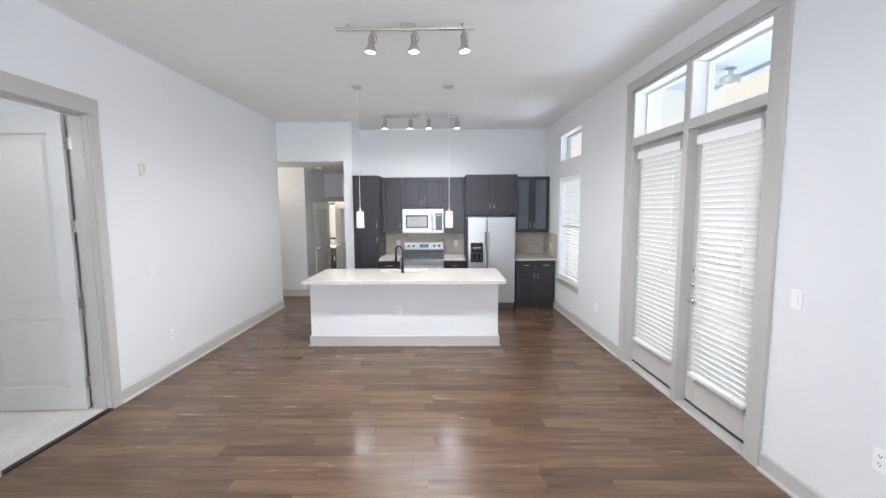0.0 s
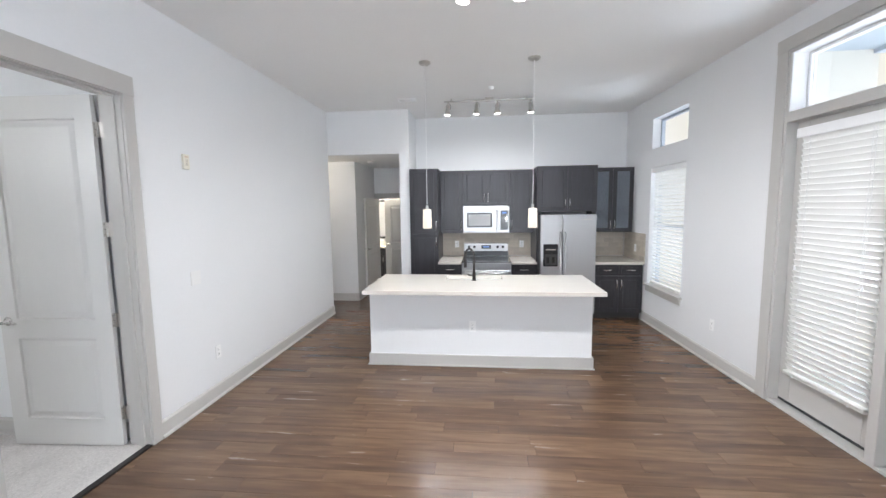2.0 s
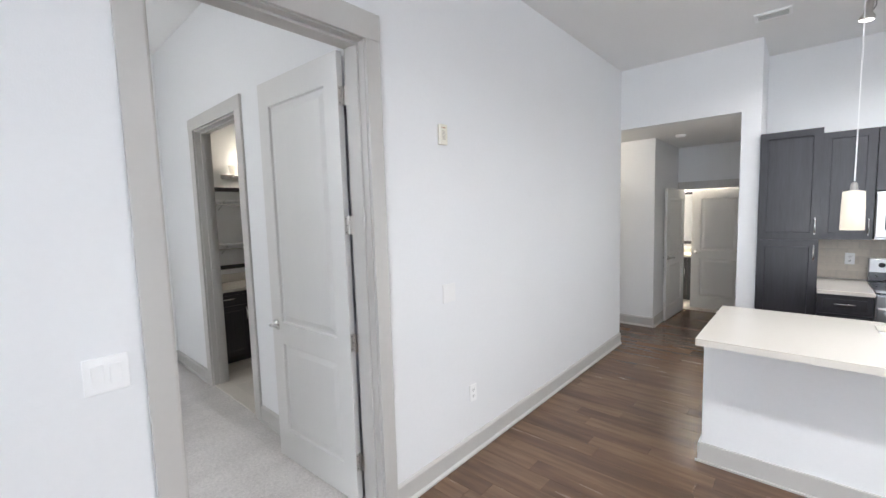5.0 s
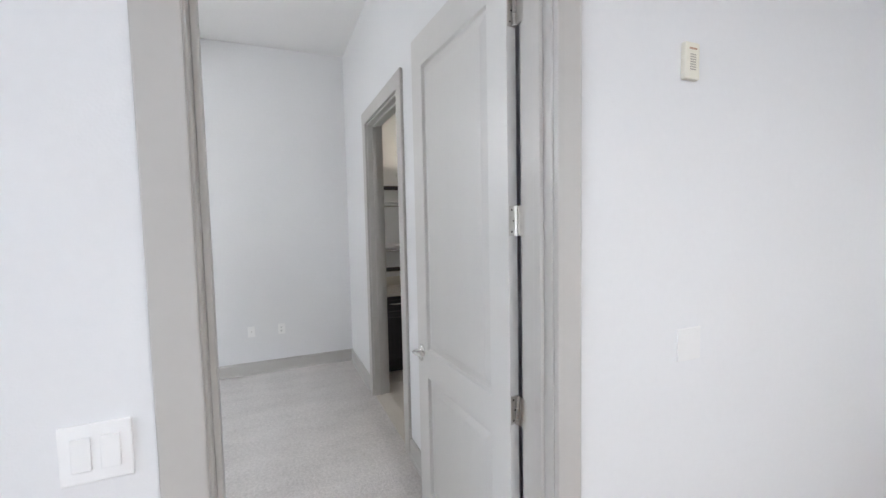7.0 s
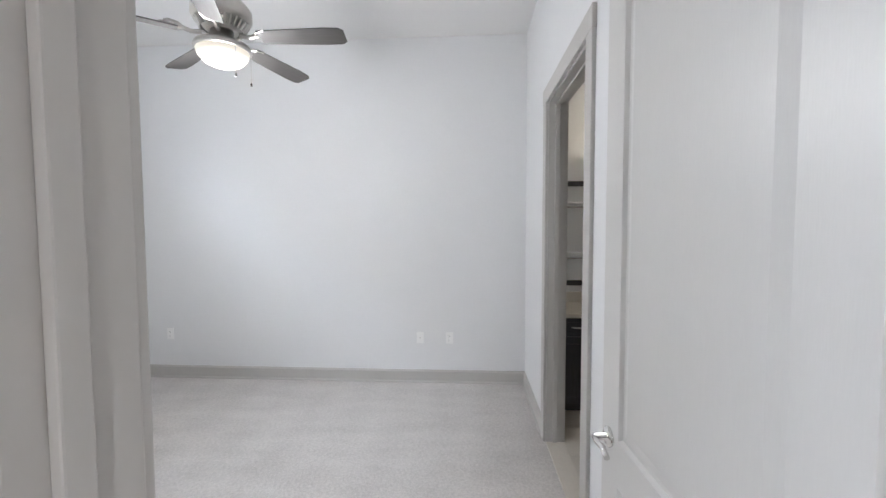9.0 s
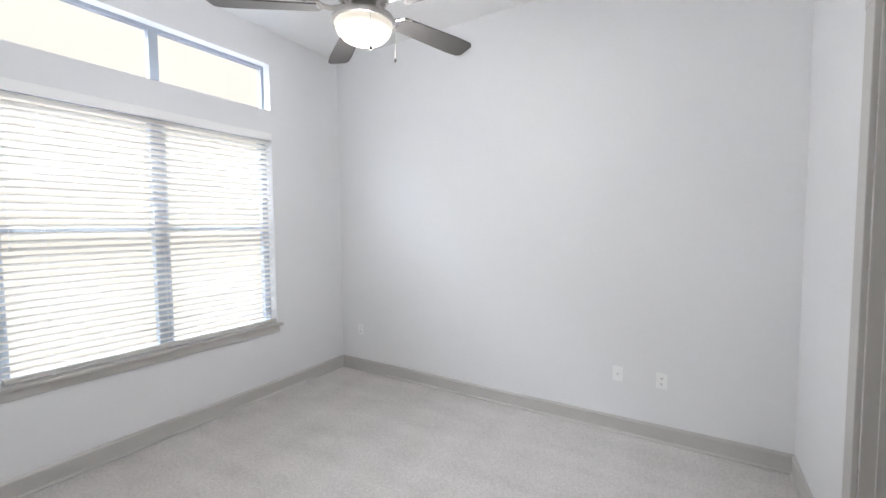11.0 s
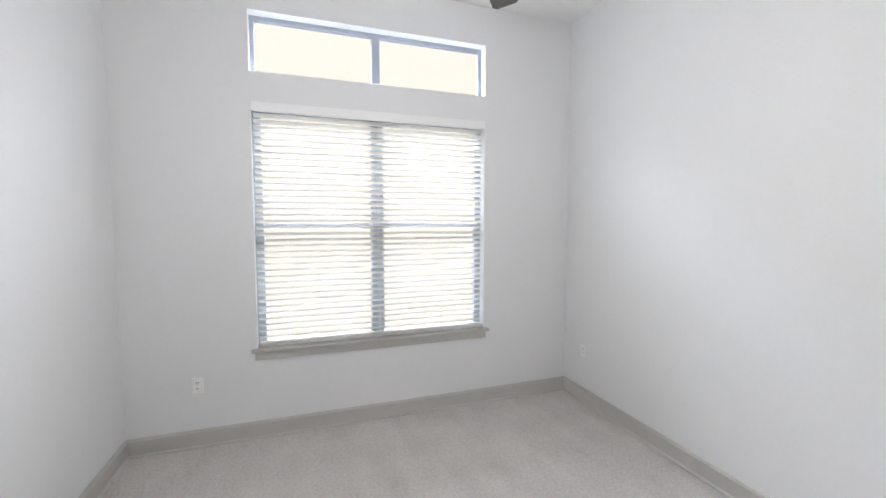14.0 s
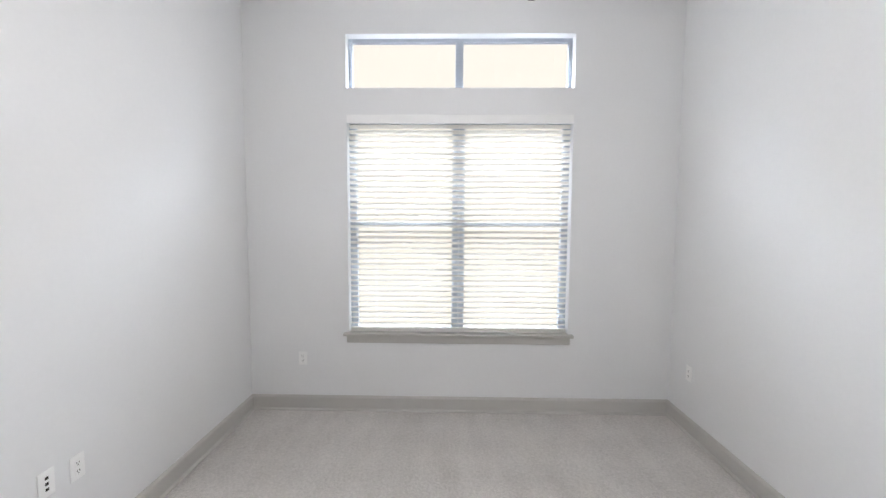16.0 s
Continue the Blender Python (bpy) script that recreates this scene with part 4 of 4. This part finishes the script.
part("handle", tube([(0.54, 0, 0.06), (0.54, -0.035, 0.07), (0.54, -0.04, 0.21), (0.54, -0.035, 0.35), (0.54, 0, 0.36)], 0.011, 10), STEEL, mw, "", True)
part("control_panel", box(0.578, 0.742, 0.0, 0.03, 0.02, 0.40, 0.005), STEEL, mw)
part("keypad", box(0.60, 0.72, -0.002, 0.0, 0.05, 0.36, 0.001), BLACK, mw)
part("clock_digits", box(0.625, 0.695, -0.003, -0.002, 0.31, 0.335), LED, mw)
part("vent_grille", box(0.0, 0.744, 0.005, 0.03, 0.403, 0.432, 0.002), STEEL, mw)
fg = thing("refrigerator", pose(3.262, 1.81, 0), "stainless steel side-by-side refrigerator with a black dispenser", "refrigerator")
part("cabinet", box(0.004, 0.792, 0.06, 0.86, 0.03, 1.57, 0.004), material("grey_fridge_side", (0.10, 0.10, 0.105), 0.5), fg)
part("kick_grille", box(0.01, 0.786, 0.07, 0.11, 0.0, 0.11, 0.002), SLOT, fg)
for x0, x1 in ((0.0, 0.318), (0.326, 0.796)):
    dr = part("door", box(x0, x1, 0.0, 0.058, 0.115, 1.583, 0.012), STEEL, fg)
    hx = x1 - 0.03 if x0 == 0 else x0 + 0.03
    part("handle", tube([(hx, 0.0, 0.55), (hx, -0.05, 0.58), (hx, -0.06, 0.9), (hx, -0.05, 1.29), (hx, 0.0, 1.32)], 0.013, 10), STEEL, dr, "", True)
    if x0 == 0:
        part("dispenser", box(0.045, 0.255, -0.006, 0.0, 0.82, 1.15, 0.004), BLACK, dr, "black ice and water dispenser")
        part("dispenser_recess", box(0.065, 0.235, -0.009, -0.006, 0.84, 1.0, 0.002), SLOT, dr)
        for x in (0.11, 0.19):
            part("paddle", box(x - 0.02, x + 0.02, -0.022, -0.009, 0.87, 0.96, 0.005), BLACK, dr)
        part("buttons", box(0.08, 0.22, -0.0075, -0.006, 1.06, 1.075), GROUT, dr)
    else:
        part("badge", box(0.33 + 0.27, 0.33 + 0.40, -0.0015, 0.0, 1.50, 1.515), NICKEL, dr)

# travertine backsplash, tile by tile
for nm, m, u0, u1, z1 in (("backsplash", pose(0, 2.76, 0), 1.737, 3.234, 1.276), ("backsplash", pose(0, 2.76, 0), 4.06, 4.755, 1.284), ("backsplash", E, -2.70, -1.93, 1.284)):
    bs = tagged(finish(nm, box(u0, u1, -0.008, -0.002, 0.868, z1), GROUT, m=m), "beige travertine subway tile backsplash", "backsplash", kind="structure")
    shared, row, z = {}, 0, 0.869
    while z < z1 - 0.03:
        hgt = min(0.073, z1 - z)
        u = u0 - (0.076 if row % 2 else 0)
        while u < u1 - 0.005:
            a, b = max(u, u0), min(u + 0.15, u1)
            if b - a > 0.012:
                key = (round(b - a, 3), round(hgt, 3))
                if key not in shared:
                    shared[key] = part("tile", box(0.001, b - a - 0.001, -0.014, -0.007, 0.001, hgt - 0.001, 0.0015), TILE, bs)
                    ob = shared[key]
                else:
                    ob = new("tile", shared[key].data)
                    ob.parent = bs
                ob.location = (a, 0, z)
            u += 0.152
        z += 0.075
        row += 1


# ---- lights that the place has, and one assumed in the hall ----
def aimed(p, d):
    return Matrix.Translation(p) @ Vector(d).to_track_quat("-Z", "Y").to_matrix().to_4x4()


def track_light(x0, x1, y, heads, label, power):
    r = thing("track_light", pose(0, 0, 0), label, "track light")
    part("rail", box(x0, x1, y - 0.017, y + 0.017, H1 - 0.045, H1 - 0.028, 0.003), NICKEL, r)
    xm = (x0 + x1) / 2 + 0.02
    part("feed_box", box(xm - 0.06, xm + 0.06, y - 0.022, y + 0.022, H1 - 0.05, H1, 0.004), NICKEL, r)
    for x in (x0 + 0.1, x1 - 0.1):
        part("standoff", box(x - 0.01, x + 0.01, y - 0.01, y + 0.01, H1 - 0.03, H1), NICKEL, r)
    for x, lean in heads:
        h = part("spot_head", lathe([(0.012, 0.0), (0.024, -0.012), (0.027, -0.09), (0.045, -0.115), (0.048, -0.135), (0.043, -0.138)], 20), NICKEL, r, "satin nickel bell-shaped spot head", True)
        h.matrix_basis = pose(x, y, H1 - 0.075, 3, lean, 0)
        part("bulb", lathe([(0.041, -0.1385), (0.038, -0.141), (0.02, -0.143)], 20), BULB, h, "lit warm bulb face")
        part("stem", tube([(0, 0, 0.035), (0, 0, 0.0)], 0.008, 8), NICKEL, h)
        part("cable", tube([(0.0, 0.012, 0.03), (0.035, 0.01, -0.0), (0.04, 0.008, -0.04), (0.026, 0.004, -0.07)], 0.0025, 6), SLOT, h)
        tip = pose(x, y, H1 - 0.075, 3, lean, 0)
        lamp("spot_bulb", "SPOT", Matrix.Translation(tip @ Vector((0, 0, -0.16))), power, WARM, 0.09, spot=178)
    return r


track_light(2.02, 3.14, -1.555, ((2.31, 6), (2.65, 0), (3.05, -5)), "satin nickel ceiling track with three lit spot heads", 78)
track_light(1.89, 3.10, 1.575, ((1.94, 5), (2.34, 3), (2.62, -3), (3.07, -4)), "satin nickel ceiling track with four lit spot heads", 28)
for x in (1.826, 2.94):
    pd = thing("pendant_light", pose(x, 0.10, 0), "slim opal glass pendant on a white cord above the island", "pendant light", "pendants above the island")
    part("canopy", lathe([(0.062, H1), (0.062, H1 - 0.012), (0.045, H1 - 0.026), (0.01, H1 - 0.03)], 24), NICKEL, pd, "round nickel ceiling canopy")
    part("cord", tube([(0, 0, H1 - 0.03), (0.002, 0, 2.4), (0, 0, 1.74)], 0.0035, 8), WHITE, pd)
    part("socket_cap", lathe([(0.008, 1.735), (0.014, 1.725), (0.017, 1.69)], 16), NICKEL, pd)
    part("shade", lathe([(0.020, 1.692), (0.044, 1.687), (0.047, 1.58), (0.048, 1.485), (0.043, 1.485), (0.039, 1.68)], 28), OPAL, pd, "lit opal glass tumbler shade", True)
    lamp("pendant_bulb", "POINT", Matrix.Translation((x, 0.10, 1.44)), 4.5, WARM, 0.03)

vent = thing("ceiling_vent", pose(1.38, 1.53, H1), "white slatted ceiling air vent", "vent")
part("backing", box(-0.10, 0.10, -0.06, 0.06, -0.004, 0.0), SLOT, vent)
for b in ((-0.125, 0.125, -0.085, -0.06), (-0.125, 0.125, 0.06, 0.085), (-0.125, -0.10, -0.06, 0.06), (0.10, 0.125, -0.06, 0.06)):
    part("frame", box(*b, -0.012, 0, 0.003), WHITE, vent)
for k in range(7):
    s = part("slat", box(-0.10, 0.10, -0.008, 0.008, -0.001, 0.001), WHITE, vent)
    s.matrix_basis = pose(0, -0.052 + 0.0175 * k, -0.008, 35)
for nm, x, y, z, r, lab in (("sprinkler_head", 2.53, 1.06, H1, 0.035, "white recessed ceiling sprinkler head"), ("smoke_detector", 0.42, 3.0, HALL, 0.06, "round white smoke detector on the hall ceiling")):
    sd = thing(nm, pose(x, y, z), lab, "detector")
    part("base", lathe([(r, 0), (r, -0.012), (r * 0.85, -0.03), (r * 0.4, -0.036)], 24), WHITE, sd)

# unseen fixture added round the corner to warm the hall's walls
hl = thing("assumed_hall_light", pose(-0.75, 2.55, HALL), "unseen round flush ceiling light with a frosted bowl, assumed in the hall", "ceiling light")
part("pan", lathe([(0.15, 0), (0.15, -0.02), (0.135, -0.03)], 28), NICKEL, hl)
part("bowl", lathe([(0.134, -0.03), (0.12, -0.065), (0.07, -0.095), (0.01, -0.103)], 28), BOWL, hl, "lit frosted glass bowl", True)
lamp("assumed_hall_bulb", "POINT", Matrix.Translation((-0.75, 2.55, HALL - 0.2)), 6, AMBER, 0.1)

fan = thing("ceiling_fan", pose(-1.94, -3.52, 0.0), "brushed nickel ceiling fan with five grey blades and a lit bowl", "ceiling fan")
part("canopy", lathe([(0.075, H2), (0.07, H2 - 0.05), (0.02, H2 - 0.075)], 24), NICKEL, fan)
part("downrod", tube([(0, 0, H2 - 0.07), (0, 0, 2.84)], 0.012, 12), NICKEL, fan)
part("motor", lathe([(0.03, 2.86), (0.06, 2.845), (0.13, 2.835), (0.155, 2.80), (0.155, 2.755), (0.14, 2.735), (0.08, 2.725)], 32), NICKEL, fan, "brushed nickel motor housing", True)
part("vent_ring", lathe([(0.125, 2.732), (0.10, 2.70), (0.08, 2.685)], 32), NICKEL, fan)
for k in range(28):
    a = 2 * math.pi * k / 28
    part("vent_fin", tube([(0.137 * math.cos(a), 0.137 * math.sin(a), 2.735), (0.108 * math.cos(a), 0.108 * math.sin(a), 2.69)], 0.0075, 6), NICKEL, fan)
part("switch_housing", lathe([(0.06, 2.69), (0.058, 2.64), (0.10, 2.615), (0.145, 2.605), (0.15, 2.585), (0.142, 2.575)], 32), NICKEL, fan, "", True)
part("light_bowl", lathe([(0.138, 2.578), (0.128, 2.545), (0.10, 2.515), (0.06, 2.497), (0.01, 2.491)], 32), BOWL, fan, "lit frosted glass bowl", True)
for k in range(5):
    bl = part("blade_iron", bmesh.new(), NICKEL, fan)
    bm = bmesh.new()
    tube([(0.10, 0, 2.70), (0.15, 0.0, 2.692), (0.19, 0.0, 2.70), (0.22, 0, 2.705)], 0.012, 8, bm)
    for s in (-1, 1):
        tube([(0.18, 0.0, 2.70), (0.21, s * 0.04, 2.702), (0.25, s * 0.05, 2.705), (0.27, s * 0.03, 2.706)], 0.007, 7, bm)
    tube([(0.2, 0, 2.704), (0.29, 0, 2.706)], 0.008, 7, bm)
    bm.to_mesh(bl.data)
    bm.free()
    bl.location, bl.rotation_euler = (0, 0, -0.042), (0, 0, radians(20 + 72 * k))
    bm = bmesh.new()
    outline = [(0.21, -0.052), (0.58, -0.068), (0.665, -0.064), (0.69, -0.045), (0.69, 0.045), (0.665, 0.064), (0.58, 0.068), (0.21, 0.052)]
    lo = [bm.verts.new((x, y, -0.003)) for x, y in outline]
    hi = [bm.verts.new((x, y, 0.003)) for x, y in outline]
    bm.faces.new(lo[::-1])
    bm.faces.new(hi)
    for i in range(len(lo)):
        bm.faces.new((lo[i], lo[(i + 1) % 8], hi[(i + 1) % 8], hi[i]))
    b2 = part("blade", bm, BLADE, fan, "grey weathered wood blade")
    b2.matrix_basis = pose(0, 0, 2.65, 0, 0, 20 + 72 * k) @ pose(0, 0, 0, -12)
for x, y, z in ((0.10, 0.13, 2.40), (-0.11, 0.10, 2.42)):
    part("pull_chain", tube([(x, y, 2.60), (x, y, z + 0.02)], 0.0015, 5), NICKEL, fan)
    part("chain_knob", lathe([(0.003, 0.02), (0.006, 0.01), (0.005, 0)], 10, Matrix.Translation((x, y, z))), BRONZE, fan)
lamp("fan_bulb", "POINT", Matrix.Translation((-1.94, -3.52, 2.30)), 31, WARM, 0.14)


# ---- bathrooms seen through their doors ----
def vanity(m, w, d, h, label):
    """A vanity in local x 0..w, front at local y 0, back at d."""
    v = thing("bathroom_vanity", m, label, "vanity")
    part("body", box(0, w, 0.02, d, 0.09, h, 0.002), ESPRESSO, v)
    part("toe_kick", box(0.0, w, 0.08, d, 0, 0.09), SLOT, v)
    part("countertop", box(-0.01, w, -0.025, d, h, h + 0.034, 0.004), QUARTZ, v, "white quartz top")
    part("splash", box(-0.01, w, d - 0.02, d, h + 0.034, h + 0.134, 0.003), QUARTZ, v)
    n = max(1, round(w / 0.42))
    for i in range(n):
        ww = w / n - 0.006
        dr = part("drawer_front", panel(ww, 0.15, 0.019, 0.035, 0.005, 0.007), ESPRESSO, v)
        dr.location = (i * w / n + 0.003, 0, h - 0.158)
        bow_handle(dr, Matrix.Translation((ww / 2, 0, 0.075)), 0.12)
        dd = part("door", panel(ww, h - 0.26, 0.019, 0.06, 0.007, 0.009), ESPRESSO, v)
        dd.location = (i * w / n + 0.003, 0, 0.094)
        bow_handle(dd, Matrix.Translation((ww - 0.03, 0, h - 0.36)) @ Matrix.Rotation(math.pi / 2, 4, "Y"))
    return v


def framed_mirror(m, w, h):
    r = thing("wall_mirror", m, "large wall mirror in a dark espresso frame", "mirror")
    for b in ((0, 0.05, 0, h), (w - 0.05, w, 0, h), (0.05, w - 0.05, 0, 0.05), (0.05, w - 0.05, h - 0.05, h)):
        part("frame", box(b[0], b[1], -0.025, 0, b[2], b[3], 0.004), ESPRESSO, r)
    part("mirror_glass", box(0.05, w - 0.05, -0.012, -0.004, 0.05, h - 0.05), MIRROR, r)
    return r


def vanity_light(m, w, power):
    r = thing("vanity_light", m, "chrome bar vanity light with frosted shades", "wall light")
    part("bar", box(0, w, -0.03, 0, -0.025, 0.025, 0.005), CHROME, r)
    for i in range(3):
        x = w * (0.17 + 0.33 * i)
        part("arm", tube([(x, -0.03, 0), (x, -0.09, 0.0), (x, -0.09, 0.03)], 0.008, 8), CHROME, r)
        part("shade", lathe([(0.03, 0.03), (0.05, 0.13), (0.045, 0.13), (0.026, 0.034)], 18, Matrix.Translation((x, -0.09, 0))), OPAL, r)
    lamp("vanity_bulb", "POINT", m @ Matrix.Translation((w / 2, -0.18, 0.2)), power, AMBER, 0.08)


# west wall of the bedroom's bathroom: local x = y, local y = -x
vanity(pose(-3.125, -1.44, 0, 0, 0, 90), 1.7, 0.55, 0.835, "espresso bathroom vanity with white quartz top")
framed_mirror(pose(-3.68, -1.40, 1.03, 0, 0, 90), 1.5, 1.0)
vanity_light(pose(-3.68, -1.02, 2.16, 0, 0, 90), 0.7, 5)
for z in (1.12, 1.92):
    cr = thing("closet_shelf", pose(-0.9, 0, z, 0, 0, -90), "closet shelf with hanging rod and brackets", "shelf")
    part("board", box(-0.5, 1.4, -0.32, 0, 0.06, 0.08, 0.002), WHITE, cr)
    part("cleat", box(-0.5, 1.4, -0.02, 0, -0.03, 0.06, 0.002), WHITE, cr)
    part("rod", tube([(-0.5, -0.27, -0.01), (1.4, -0.27, -0.01)], 0.015, 12), CHROME, cr)
    for u in (0.1, 0.9):
        part("bracket", tube([(u, 0, -0.1), (u, -0.2, -0.02), (u, -0.29, 0.0), (u, -0.29, 0.05)], 0.01, 8), CHROME, cr)

vanity(pose(-0.3, 5.05, 0), 1.3, 0.55, 0.76, "espresso hall bathroom vanity with white quartz top")
framed_mirror(pose(-0.25, 5.6, 0.95), 1.2, 0.95)
vanity_light(pose(-0.1, 5.6, 2.05), 0.8, 110)


# ---- plank floor, board by board ----
rng = random.Random(7)
LENGTHS = (0.42, 0.58, 0.74, 0.9, 1.06, 1.24, 1.45)
PW = 0.127
near_meshes = {}
rest = []


def plank_box(length):
    return box(0.0006, length - 0.0006, 0.0006, PW - 0.0006, -0.012, 0.0, 0.0008)


def row_of(xa, xb):
    x, out = xa - rng.uniform(0, 0.9), []
    while x < xb:
        ln = rng.choice(LENGTHS)
        a, b = max(x, xa), min(x + ln, xb)
        if xb - b < 0.16:
            b = xb
        if b - a > 0.05:
            out.append((a, b))
        x = b if b == xb else x + ln
    return out


count = 0
y = -6.5
while y < 4.3:
    xa, xb = (0.0, 5.16) if y < 1.95 else ((0.0, 4.9) if y < 2.06 else ((-1.98, 4.9) if y < 2.75 else ((-1.98, 1.13) if y < 2.98 else (0.13, 1.13))))
    for a, b in row_of(xa, xb):
        if -4.2 < y < -0.05 and count < 295:
            ln = round(b - a, 3)
            if ln not in near_meshes:
                near_meshes[ln] = part("plank", plank_box(ln), WOODFLOOR, sub)
                ob = near_meshes[ln]
            else:
                ob = new("plank", near_meshes[ln].data)
                ob.parent = sub
            ob.location = (a, y, rng.uniform(-0.0004, 0.0004))
            count += 1
        else:
            rest.append((a, b, y))
    y += PW
base = plank_box(1.0)
base.verts.index_update()
bv = [v.co.copy() for v in base.verts]
bf = [[v.index for v in f.verts] for f in base.faces]
base.free()
verts, faces = [], []
for a, b, y in rest:
    k, dz = len(verts), rng.uniform(-0.0004, 0.0004)
    for c in bv:
        x = a + c.x if c.x < 0.5 else b - (1 - c.x)
        verts.append((x, y + c.y, c.z + dz))
    faces += [[i + k for i in f] for f in bf]
me = bpy.data.meshes.new("planks")
me.from_pydata(verts, [], faces)
me.materials.append(WOODFLOOR)
pl = new("planks", me)
pl.parent = sub
tagged(pl, "further brown hickory floor boards", kind="stuff")
